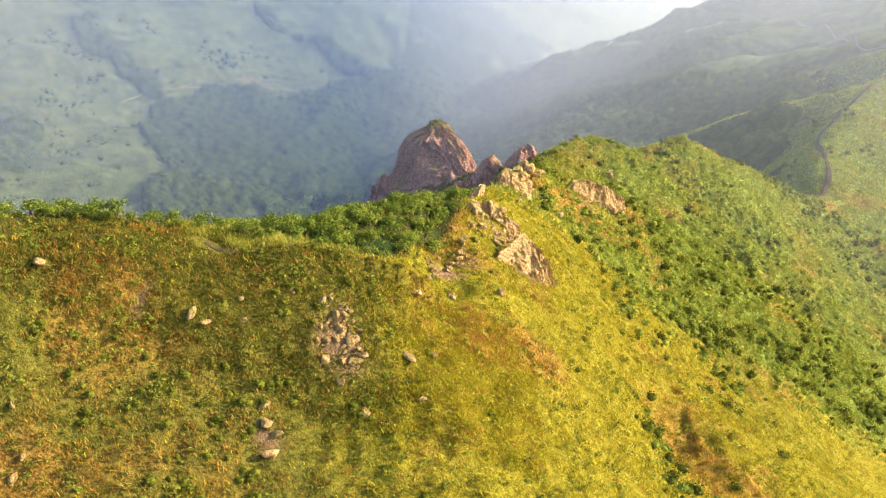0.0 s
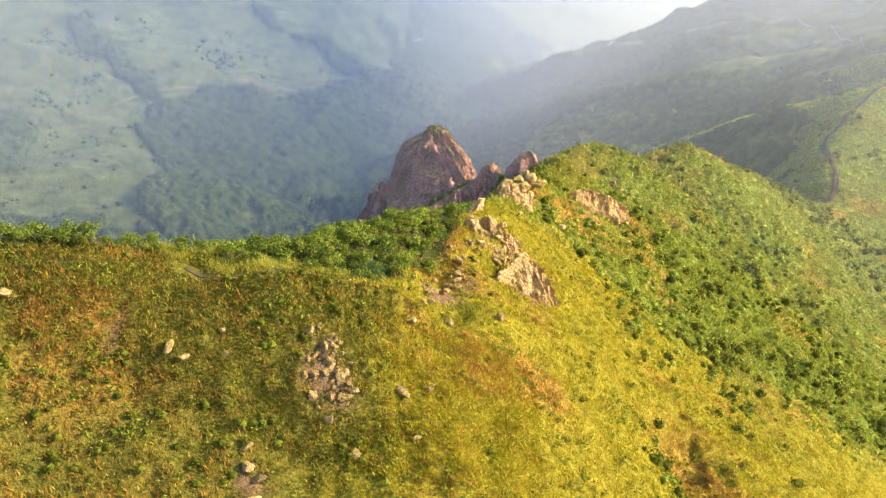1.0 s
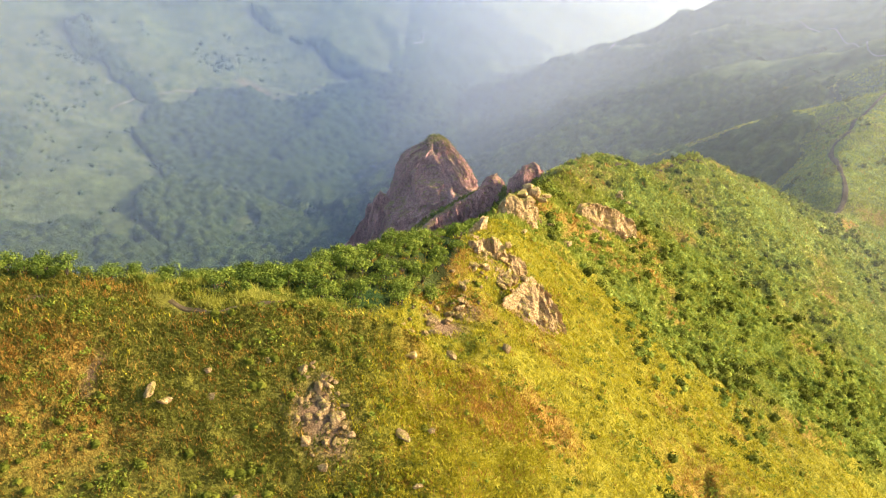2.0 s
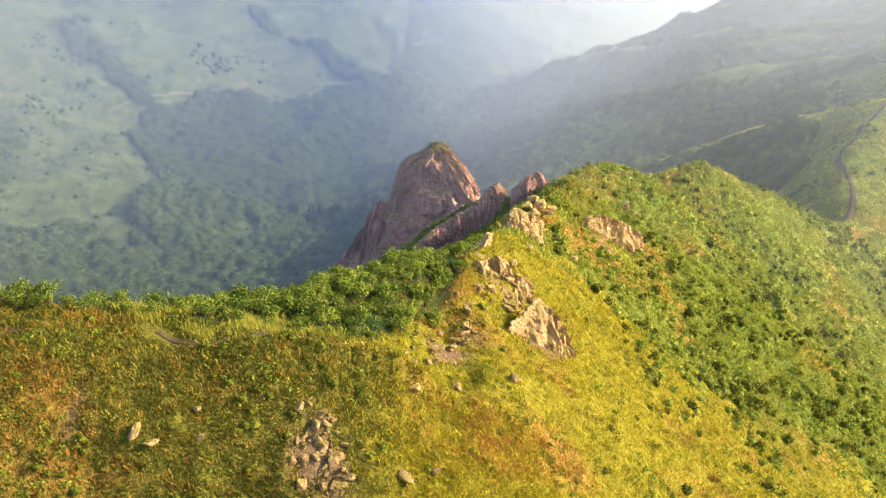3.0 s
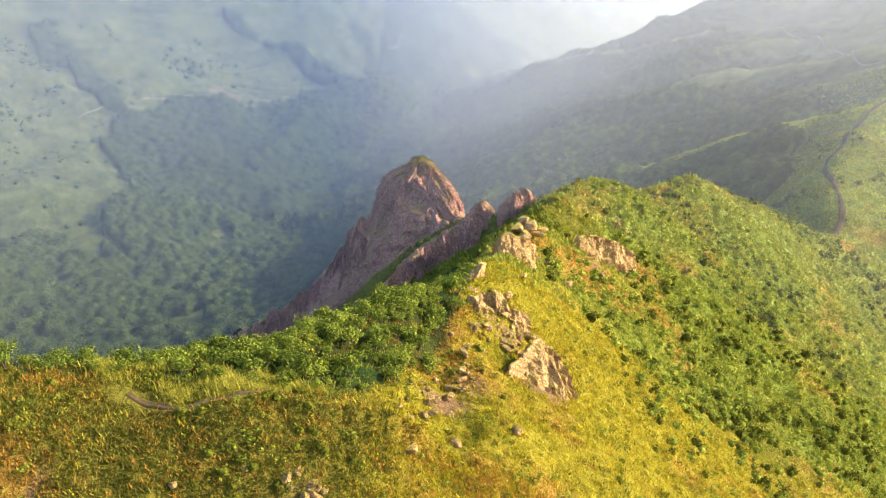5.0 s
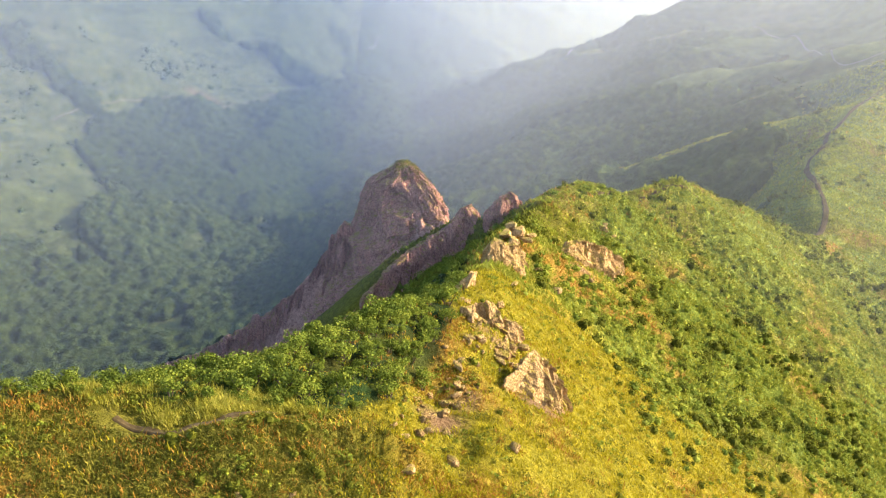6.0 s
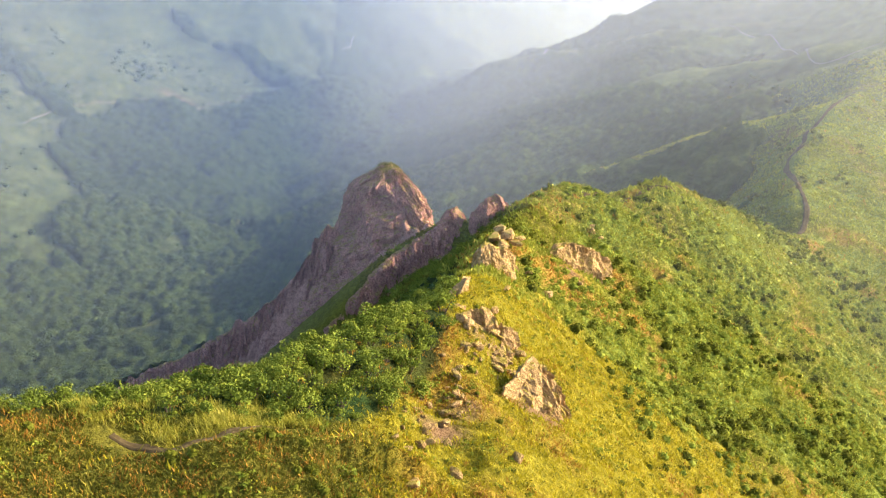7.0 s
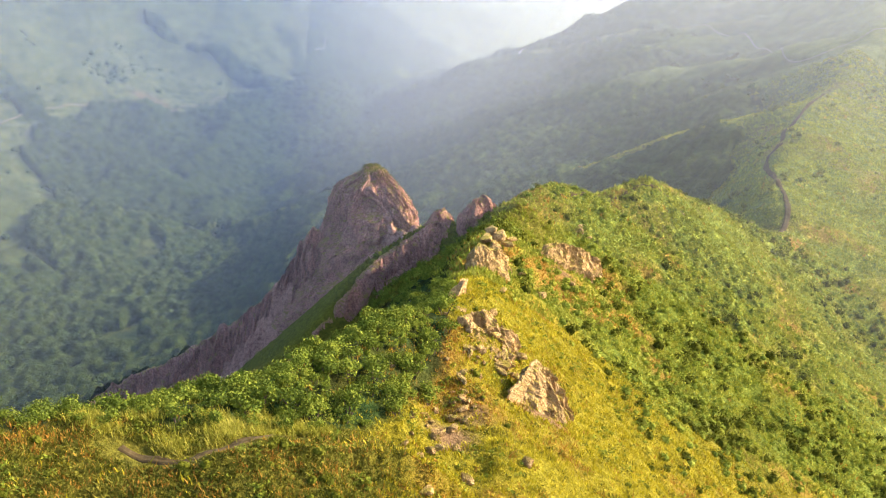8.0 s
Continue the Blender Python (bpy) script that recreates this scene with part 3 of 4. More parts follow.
def rock_stack():
    """A tower of bare rock, broader at its foot, grass on its ledges."""
    levels = np.array([(56, -30, 15, 22), (66, -24.5, 14, 17), (74, -20.0, 12.5, 13), (80, -16.2, 11.0, 10), (85.5, -14.0, 9.0, 8.2), (89, -12.6, 7.4, 7.0), (91.6, -11.4, 5.6, 6.2), (93.2, -9.9, 4.4, 5.6),
                       (94.2, -8.2, 3.4, 4.9), (94.9, -6.2, 2.7, 4.2), (96.2, -4.9, 1.7, 3.3), (97.2, -4.0, 0.7, 2.4), (97.6, -3.3, -0.2, 1.3), (97.8, -2.4, -1.4, 0.1)])
    nz, na = 120, 190
    way = np.concatenate([[0], np.cumsum(np.abs(np.diff(levels[:, 0])) + 0.5 * np.abs(np.diff(levels[:, 3])))])
    z, xl, xr, dep = (np.interp(np.linspace(0, way[-1], nz), way, levels[:, k])[:, None] for k in range(4))
    a = np.linspace(0, 2 * np.pi, na, endpoint=False)
    ca, sa = np.cos(a)[None, :], np.sin(a)[None, :]
    e = 0.72
    ux, uy = np.sign(ca) * np.abs(ca) ** e, np.sign(sa) * np.abs(sa) ** e
    half = (xr - xl) / 2
    zz = np.repeat(z, na, 1)
    arc = a[None, :] * 12 + 0 * zz
    blocks = 1.5 * (cells(arc / 3.0 + 0.2 * zz, zz / 5.5, 3) - 0.5) + 0.8 * (cells(arc / 1.3, zz / 2.2, 7) - 0.5)
    bulge = blocks + 0.7 * fbm(arc, zz, 7, 6, 33, 0.6)
    grow = np.clip((97.8 - zz) / 3, 0.05, 1) * bulge
    x = (xl + xr) / 2 + ux * (half + grow)
    y = 296 + uy * (dep + grow) - 0.22 * (x + 3)
    zt = zz + 0.45 * fbm(x, y, 3.0, 4, 41) * np.clip((zz - 92) / 3, 0, 1)
    ob = mesh_object("rock_tower", np.stack([x.ravel(), y.ravel(), zt.ravel()], 1), grid_faces(na, nz, True), ROCK_RED, smooth=False)
    tagged(ob, "massive weathered purple-brown rock stack rising from the ridge", "rock")
    # turf on the sunny shoulder and on the top
    g = np.random.default_rng(4)
    pick = np.stack([x.ravel(), y.ravel(), zt.ravel()], 1)
    ok = (pick[:, 2] > 84) & (pick[:, 0] > 0.8 + 0.35 * (96 - pick[:, 2])) & (g.random(len(pick)) < 0.4) | (pick[:, 2] > 95.4) & (g.random(len(pick)) < 0.35)
    base = np.repeat(pick[ok], 3, 0) + g.normal(0, 0.2, (3 * int(ok.sum()), 3))
    ang = g.uniform(0, 6.28, len(base))
    v, f = kite_blades(base, np.stack([np.cos(ang), np.sin(ang), 0 * ang], 1) * 0.6, np.stack([0 * ang, 0 * ang, 0.7 + 0 * ang], 1), g.uniform(.3, .6, len(base)), g.uniform(.04, .08, len(base)))
    tagged(mesh_object("turf", v, f, OLIVE, ob, False), "yellowed turf on the rock's shoulder")
    return ob


def rock_wall(name, points, thick, face, material, label, seed, jag=0.8, column=1.6, batter=0.38, pieces=False, shear=0.4):
    """A rib of rock along a line of (x, y, z): jagged top, steep broken face on the right of the way."""
    line = smooth_line(points, 16)
    way = np.concatenate([[0], np.cumsum(np.linalg.norm(np.diff(line[:, :3], axis=0), axis=1))])
    s = np.arange(0, way[-1], 0.3)
    c = np.stack([np.interp(s, way, line[:, k]) for k in range(3)], 1)
    d = np.gradient(c[:, :2], axis=0)
    d /= np.linalg.norm(d, axis=1)[:, None] + 1e-9
    right = np.stack([d[:, 1], -d[:, 0]], 1)
    u = np.linspace(0, 1, 44)
    # section: back foot, back edge, top, front edge, front foot
    off = np.interp(u, [0, .18, .3, .38, 1.0], [-thick * 1.4, -thick * .6, 0, thick * .5, thick * .5 + face * batter])
    drop = np.interp(u, [0, .18, .3, .38, 1.0], [thick * 2.2, .5, 0, .3, face])
    ss, uu = np.repeat(s[:, None], len(u), 1), np.repeat(u[None, :], len(s), 0)
    col = np.floor(ss / column + 0.6 * fbm(ss, uu * 9, 4, 2, seed))
    step = (np.sin(col * 12.9898 + seed) * 43758.5453) % 1
    rough = 0.5 * (step - 0.5) + 1.0 * (cells(ss / 1.5 + shear * uu * face, uu * face / 1.5, seed) - 0.5) + 0.5 * (cells(ss / 0.6 + shear * uu * face, uu * face / 1.1, seed + 2) - 0.5) + 0.5 * fbm(ss, uu * face, 3.5, 4, seed + 3, 0.6)
    o = off[None, :] + rough * np.clip(uu * 6, 0, 1)
    top = jag * (1.2 * (step - 0.5) + 0.8 * fbm(ss, ss * 0, 3.5, 3, seed + 5)) * np.clip(1 - np.abs(uu - .3) * 3, 0, 1)
    ends = np.minimum(1, np.minimum(ss, way[-1] - ss) / 3)
    x, y = c[:, :1] + right[:, :1] * o * ends, c[:, 1:2] + right[:, 1:] * o * ends
    z = c[:, 2:3] - drop[None, :] + top - (1 - ends) * 2.5 + 0.3 * fbm(ss, uu * face, 1.4, 3, seed + 7)
    verts = np.stack([x.ravel(), y.ravel(), z.ravel()], 1)
    if not pieces:
        return tagged(mesh_object(name, verts, grid_faces(len(u), len(s)), material, smooth=False), label, "rock")
    # a long rib is split into its columns
    root = tagged(new(name), label, "rock")
    per = max(2, int(column * 2 / 0.3))
    for a in range(0, len(s) - 1, per):
        b = min(a + per, len(s) - 1)
        mesh_object("column", verts[a * len(u):(b + 1) * len(u)], grid_faces(len(u), b - a + 1), material, root, False)
    return root


def boulder_mesh(name, seed, material, stretch=(1, 1, 0.75), corners=15):
    """An angular block: the hull of a few corners, edges knocked off."""
    rng = random.Random(seed)
    bm = bmesh.new()
    for k in range(corners):
        d = Vector((rng.gauss(0, 1), rng.gauss(0, 1), rng.gauss(0, 1))).normalized() * rng.uniform(0.85, 1.1)
        bm.verts.new((d.x * stretch[0], d.y * stretch[1], d.z * stretch[2]))
    hull = bmesh.ops.convex_hull(bm, input=bm.verts[:])
    bmesh.ops.delete(bm, geom=[g for g in hull["geom_interior"] if isinstance(g, bmesh.types.BMVert)], context="VERTS")
    bmesh.ops.bevel(bm, geom=bm.edges[:], offset=0.05, segments=1, affect="EDGES")
    me = bpy.data.meshes.new(name)
    bm.to_mesh(me)
    bm.free()
    me.materials.append(material)
    return me


BLOCKS = [boulder_mesh("boulder", 10 + k, ROCK_PALE, st) for k, st in enumerate([(1, .8, .7), (1.2, .7, .6), (.9, .9, .9), (1.4, .6, .5), (1, .7, 1.1), (.7, 1.1, .6)])]


def slab_mesh(seed, size):
    """A split plate of rock with broken edges, long side along x."""
    bm = bmesh.new()
    bmesh.ops.create_cube(bm, size=2.0)
    bmesh.ops.subdivide_edges(bm, edges=bm.edges[:], cuts=3, use_grid_fill=True)
    for v in bm.verts:
        q = v.co.copy()
        v.co.x += 0.16 * noise.noise(Vector((q.y * 1.7, q.z, seed)))
        v.co.y += 0.20 * noise.noise(Vector((q.x * 1.7, q.z, seed + 5)))
        v.co.z += 0.25 * noise.noise(Vector((q.x * 1.3, q.y * 1.3, seed + 9)))
        corner = max(0, abs(q.x) + abs(q.y) - 1.45)
        v.co.x -= math.copysign(corner * 0.45, q.x)
        v.co.y -= math.copysign(corner * 0.45, q.y)
        v.co = Vector((v.co.x * size[0], v.co.y * size[1], v.co.z * size[2]))
    me = bpy.data.meshes.new("slab")
    bm.to_mesh(me)
    bm.free()
    me.materials.append(ROCK_PALE)
    return me


SLABS = [slab_mesh(40 + k, st) for k, st in enumerate([(1, .62, .12), (1, .5, .15), (1, .7, .10), (.9, .55, .17)])]

rock_stack()
rock_wall("rock_rib", [(-15, 292, 83), (-18.5, 292.5, 81.5), (-21.5, 294, 77), (-25, 296, 71), (-29, 297, 65), (-38.5, 299, 55.8), (-50, 299.5, 48.8), (-61, 300, 42.3), (-72.5, 300, 37.5), (-84, 300.5, 31)][::-1], 1.8, 26, ROCK_RED,
          "long rib of dark columnar rock running down from the stack", 3, 0.9, 1.6, 0.22, True)
rock_wall("crag", [(15, 264.6, 92), (11, 263.6, 91), (7.5, 262.4, 89.6), (3, 260.8, 87), (-2, 258.8, 84.2), (-6.5, 255.2, 81), (-11.5, 252.4, 76), (-18, 248, 70), (-25, 244, 63)][::-1], 1.0, 17, ROCK_RED, "dark broken rock face under a grassy rib", 13, 0.5, 1.6, 0.25)
rock_wall("rock_pinnacle", [(17, 268, 90.5), (14.5, 267.2, 93.6), (12, 266.3, 93.3), (9.5, 265.2, 90.2), (7, 264, 88)][::-1], 1.4, 16, ROCK_RED, "weathered brown rock pinnacle on the ridge", 23, 1.0)
rock_wall("rock_pinnacle", [(27, 265.5, 95), (23.5, 264.6, 97.4), (20.5, 263.6, 97.0), (18, 262.5, 93.5), (16.5, 261.5, 90)][::-1], 1.4, 15, ROCK_RED, "split upright rock pinnacle with a pale flank", 33, 1.0)


def on_ground(points):
    """(x, y, metres above the ground) as places."""
    return [(x, y, height(x, y) + up) for x, y, up in points]


rock_wall("cliff", on_ground([(28.6, 228, .3), (31, 229.8, 3.4), (33.8, 232, 5.4), (37, 234.5, 5.8), (40.2, 237, 5.0), (43.6, 240.5, 3.2), (47, 244.5, .2)]), 1.2, 12, ROCK_PALE, "sunlit pale cliff in the grassy slope", 43, 0.35, 5.0, 0.3)
rock_wall("crag", on_ground([(10, 203.5, .2), (12.4, 202.4, 3.6), (15, 203.2, 4.6), (17.6, 206, 3.8), (20, 210, .2)]), 0.9, 10, ROCK_PALE, "pale crag below the crest boulders", 53, 0.5, 3.0, 0.3)
rock_wall("crag", on_ground([(4.6, 162.4, .2), (6.8, 161, 1.9), (9.4, 161.6, 2.5), (11.8, 164, 1.8), (13.5, 168, .2)]), 0.7, 8, ROCK_PALE, "blocky sunlit crag on the crest", 63, 0.8, 1.1, 0.3)
rock_wall("slab_outcrop", on_ground([(8.6, 145.4, .1), (9.9, 147.2, 1.8), (11.4, 149.2, 3.6), (12.8, 150.8, 4.8), (14.6, 152.4, 4.2), (16.5, 154, 2.4), (18.6, 156, .1)]), 0.8, 12, ROCK_PALE, "outcrop of tilted pale slabs with a shaded hollow behind", 73, 0.5, 1.6, 0.42, False, 0.8)


def place_rock(name, mesh, x, y, size, label, sink=0.3, turn=(0, 0, 0), z=None, parent=None):
    ob = new(name, mesh)
    s = size / 2
    base = height(x, y) if z is None else z
    ob.matrix_world = Matrix.Translation((x, y, base + s * (0.6 - sink))) @ Euler([radians(v) for v in turn]).to_matrix().to_4x4() @ Matrix.Scale(s, 4)
    if parent:
        ob.parent = parent
        return ob
    return tagged(ob, label, "boulder", "boulders on the ridge")


rng = random.Random(5)
# single stones on the slope: x, y, size
for x, y, size in [(8.1, 131, 1.7), (-3.4, 120.5, 2.0), (-26.6, 103, 1.9), (-28, 103.2, 1.8), (-23.3, 107, 1.1), (-22.7, 105, 1.3), (-17.7, 109.6, 1.1), (-8.7, 100.5, 1.5), (-4, 108.3, 1.8), (-1, 110.6, 1.3),
                   (-44, 102.5, 1.9), (-19, 95.7, 1.9), (-17.8, 95.1, 1.8), (-18.4, 93.2, 2.2), (-19.4, 97.5, 1.4), (-41.5, 84.6, 1.4), (-41.2, 86.6, 1.2), (-43, 90, 1.2), (-2.3, 103.5, 1.0),
                   (33.9, 219, 1.7), (25, 205, 2.2), (22, 209, 1.6), (43.5, 252.5, 2.2), (45.5, 251.5, 1.6), (44, 254.5, 1.8), (10.8, 172, 1.6), (14.6, 186, 1.8)]:
    place_rock("boulder", rng.choice(BLOCKS), x, y, size * rng.uniform(.85, 1.1), "pale angular boulder half sunk in mountain grass", 0.1, (rng.uniform(-25, 25), rng.uniform(-25, 25), rng.uniform(0, 360)))
# the scree patch under the spur
for k in range(72):
    a, r = rng.uniform(0, 6.28), 3.4 * math.sqrt(rng.random())
    x, y = -12 + 0.85 * r * math.cos(a) - 0.25 * r * math.sin(a), 107.3 + 1.25 * r * math.sin(a)
    place_rock("boulder", rng.choice(BLOCKS), x, y, rng.choice([.5, .6, .7, .9, 1.1, 1.5]), "pale brown stone in a patch of rubble", 0.5, (rng.uniform(-30, 30), rng.uniform(-30, 30), rng.uniform(0, 360)))
# rubble along the spur's crest
for k in range(70):
    t = rng.random()
    x, y = -4 + 13 * t + rng.gauss(0, 2.0), 127 + 30 * t + rng.gauss(0, 1.8)
    place_rock("boulder", rng.choice(BLOCKS), x, y, rng.choice([.5, .6, .8, 1.0, 1.3, 1.7]), "sunlit pale stone on the grassy spur", 0.1, (rng.uniform(-30, 30), rng.uniform(-30, 30), rng.uniform(0, 360)))
# blocks about the crest crag
for k in range(34):
    x, y = rng.uniform(4.5, 13), rng.uniform(151, 163)
    place_rock("boulder", rng.choice(BLOCKS), x, y, rng.choice([.6, .8, 1.0, 1.4, 1.9, 2.3]), "pale broken block below the crest crag", 0.1, (rng.uniform(-30, 30), rng.uniform(-30, 30), rng.uniform(0, 360)))
# boulders on the crest
for x, y, z, size in [(16.8, 219.0, 99.4, 4.0), (19.6, 220.0, 99.6, 3.6), (18.2, 217.2, 98.7, 3.0), (20.8, 218.4, 98.7, 2.6), (18.4, 221.5, 100.4, 3.2), (15.6, 216.8, 98.2, 2.2), (22.2, 221.5, 98.8, 2.2)]:
    place_rock("boulder", rng.choice(BLOCKS), x, y, size, "flat-topped boulder in a pile on the crest", 0, (rng.uniform(-12, 12), rng.uniform(-12, 12), rng.uniform(0, 360)), z)


def rock_group(name, label, pieces, x, y):
    """A thing of several slabs, each with its place, length, long axis and normal."""
    root = tagged(new(name), label, "rock")
    root.location = (x, y, height(x, y))
    for place, size, along, normal in pieces:
        ob = new("slab", rng.choice(SLABS))
        ob.parent = root
        n, l = Vector(normal).normalized(), Vector(along).normalized()
        w = n.cross(l).normalized()
        l = w.cross(n)
        m = Matrix((l, w, n)).transposed().to_4x4()
        ob.matrix_basis = Matrix.Translation(Vector(place) - root.location) @ m @ Matrix.Scale(size / 2, 4)
    return root


def jitter(v, k):
    return tuple(c + rng.uniform(-k, k) for c in v)


# plates leaning on the outcrop's broken edge
pieces = []
for k in range(9):
    t = k / 8
    x, y = 8.9 + 4.1 * t, 145.2 + 5.4 * t
    place = (x, y, height(x, y) + 0.4 + 4.6 * t + rng.uniform(-.2, .2))
    pieces.append((place, rng.uniform(1.4, 2.4), jitter((-.55, -.1, .83), .15), jitter((.6, -.68, .4), .12)))
rock_group("rock_plate", "pale split plates leaning on the outcrop", pieces, 11.5, 148.5)
rock_group("rock_spike", "pointed leaning pale rock on the crest", [((6.4, 176.5, 105.0), 5.0, (.35, 0, .94), (.8, -.5, -.3)), ((5.6, 176.2, 104.4), 4.8, (.6, 0, .8), (.5, -.8, -.3)),
           ((4.4, 176, 103.8), 4.4, (.85, .1, .5), (.3, -.8, .5)), ((3.2, 175.6, 103.2), 3.4, (.9, .1, .4), (.2, -.8, .5))], 5.5, 176.5)


# ---- plants ----
def scatter(gen, n, x0, x1, y0, y1, keep):
    """Places in a rectangle, thinned by keep(x, y), which gives a chance."""
    x, y = gen.uniform(x0, x1, n), gen.uniform(y0, y1, n)
    ok = gen.random(n) < keep(x, y)
    return x[ok], y[ok]


def grass(name, x, y, size, blades, width, material, label, gen, lean=1.0):
    n = len(x)
    z = surface(x, y)
    base = np.repeat(np.stack([x, y, z], 1), blades, 0)
    a = gen.uniform(0, 2 * np.pi, n * blades)
    big = np.repeat(size, blades)
    base[:, 0] += gen.normal(0, 0.42, n * blades) * big
    base[:, 1] += gen.normal(0, 0.42, n * blades) * big
    base[:, 2] = surface(base[:, 0], base[:, 1]) - 0.04
    spread = gen.uniform(0.15, 1.0, n * blades) * lean
    out = np.stack([np.cos(a) * spread, np.sin(a) * spread, 0 * a], 1)
    up = np.stack([0 * a, 0 * a, gen.uniform(0.35, 0.9, n * blades)], 1)
    v, f = kite_blades(base, out, up, big * gen.uniform(0.6, 1.1, n * blades), width * big * gen.uniform(0.6, 1.3, n * blades))
    ob = mesh_object(name, v, f, material, smooth=False)
    return tagged(ob, label, "grass", kind="stuff")


def leaf_cloud(gen, lumps, leaves, size):
    """Leaves on the skins of several lumps (centre, radius): square leaves turned every way."""
    which = gen.integers(0, len(lumps), leaves)
    c, r = np.array([l[0] for l in lumps])[which], np.array([l[1] for l in lumps])[which]
    d = gen.normal(0, 1, (leaves, 3))
    d[:, 2] = np.abs(d[:, 2]) - 0.35
    d /= np.linalg.norm(d, axis=1)[:, None]
    p = c + d * (r * gen.uniform(0.75, 1.08, leaves))[:, None]
    n = d + gen.normal(0, 0.55, (leaves, 3))
    n /= np.linalg.norm(n, axis=1)[:, None]
    t = np.cross(n, gen.normal(0, 1, (leaves, 3)))
    t /= np.linalg.norm(t, axis=1)[:, None]
    b = np.cross(n, t)
    s = (size * gen.uniform(0.6, 1.3, leaves))[:, None]
    v = np.stack([p - t * s, p - b * s * .55, p + t * s, p + b * s * .55], 1).reshape(-1, 3)
    return v


def lumps_for(gen, radius, count, flat=0.7):
    out = []
    for k in range(count):
        a, r = gen.uniform(0, 6.28), radius * 0.62 * math.sqrt(gen.random())
        out.append(((r * math.cos(a), r * math.sin(a), radius * (0.55 + gen.uniform(0, 0.55) * flat)), radius * gen.uniform(0.32, 0.52)))
    return out


def dome(gen, rings=3, segments=7, heart=0.78):
    """The dense heart of a bush: a lumpy dome, as vertices and faces."""
    v, f = [], []
    for r in range(rings + 1):
        el = (-0.35 + 1.85 * r / rings) if r < rings else 1.5
        for k in range(segments):
            az = 2 * math.pi * (k + 0.5 * (r % 2)) / segments
            w = heart * gen.uniform(0.8, 1.12)
            v.append((w * math.cos(el) * math.cos(az), w * math.cos(el) * math.sin(az), 0.42 + w * 0.8 * math.sin(el)))
    for r in range(rings):
        for k in range(segments):
            f.append((r * segments + k, r * segments + (k + 1) % segments, (r + 1) * segments + (k + 1) % segments, (r + 1) * segments + k))
    return np.array(v), np.array(f)


def bushes(name, x, y, size, leaves, leaf, material, label, gen, kinds=10, category="shrub", rings=3, segments=7, squash=1.0, heart=0.62):
    """Many bushes joined: a few shapes, each a dense heart under loose leaves, turned and scaled."""
    shapes = []
    for _ in range(kinds):
        lv = leaf_cloud(gen, lumps_for(gen, 1.0, 6), leaves, leaf)
        if not rings:
            shapes.append((lv, np.arange(len(lv)).reshape(-1, 4)))
            continue
        dv, df = dome(gen, rings, segments, heart)
        shapes.append((np.concatenate([lv, dv]), np.concatenate([np.arange(len(lv)).reshape(-1, 4), df + len(lv)])))
    z = surface(x, y)
    all_v, all_f, at = [], [], 0
    for k in range(len(x)):
        v, f = shapes[k % kinds]
        a = gen.uniform(0, 6.28)
        ca, sa, s = math.cos(a), math.sin(a), size[k]
        all_v.append(np.stack([x[k] + s * (v[:, 0] * ca - v[:, 1] * sa), y[k] + s * (v[:, 0] * sa + v[:, 1] * ca), z[k] + squash * s * (v[:, 2] - 0.25)], 1))
        all_f.append(f + at)
        at += len(v)
    ob = mesh_object(name, np.concatenate(all_v), np.concatenate(all_f), material, smooth=False)
    return tagged(ob, label, category, kind="stuff")


BARK = soil_material("shrub_bark", (0.05, 0.035, 0.025), (0.14, 0.10, 0.07))

gen = np.random.default_rng(11)


def open_ground(x, y):
    """1 where grass can stand: off the paths, the rubble and the scrub."""
    ok = smoothstep(0.9, 2.5, line_distance(x, y, SADDLE_PATH)) * smoothstep(1.7, 2.8, line_distance(x, y, EAST_PATH))
    return ok * (1 - 0.85 * earth_amount(x, y)) * (1 - 0.8 * wood_amount(x, y))


# near slopes: dense tufts, dry ones where the ground is dry
x, y = scatter(gen, 38000, -58, 96, 78, 190, lambda x, y: open_ground(x, y) * smoothstep(40, 50, surface(x, y)) * (1 - 0.4 * smoothstep(45, 65, x)))
size = gen.uniform(0.45, 1.05, len(x))
pick = gen.random(len(x))
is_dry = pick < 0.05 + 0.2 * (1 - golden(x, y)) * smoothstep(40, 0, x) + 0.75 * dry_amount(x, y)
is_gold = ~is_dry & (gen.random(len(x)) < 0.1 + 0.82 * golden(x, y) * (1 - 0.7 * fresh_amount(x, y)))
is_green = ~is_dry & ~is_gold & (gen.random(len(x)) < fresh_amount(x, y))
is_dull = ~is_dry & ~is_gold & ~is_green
for name, kind, mat, label in (("grass", is_gold, GRASS, "sunlit golden-green mountain grass in dense tufts"), ("grass", is_dull, OLIVE, "olive-green grass, its tone dulled to paint the shaded slope"),
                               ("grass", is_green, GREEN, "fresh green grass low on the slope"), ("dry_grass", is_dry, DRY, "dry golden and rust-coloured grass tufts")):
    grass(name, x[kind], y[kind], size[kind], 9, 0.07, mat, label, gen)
# short leafy grass filling the gaps by the footpath
x, y = scatter(gen, 11000, -48, 12, 99, 124, lambda x, y: open_ground(x, y))
size, is_dry = gen.uniform(0.35, 0.7, len(x)), gen.random(len(x)) < 0.12 + 0.5 * dry_amount(x, y)
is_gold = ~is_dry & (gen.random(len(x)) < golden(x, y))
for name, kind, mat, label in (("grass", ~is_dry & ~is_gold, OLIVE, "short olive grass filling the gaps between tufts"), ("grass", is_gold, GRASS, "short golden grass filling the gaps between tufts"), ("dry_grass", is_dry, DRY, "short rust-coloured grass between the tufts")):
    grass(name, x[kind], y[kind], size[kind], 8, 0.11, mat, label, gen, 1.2)
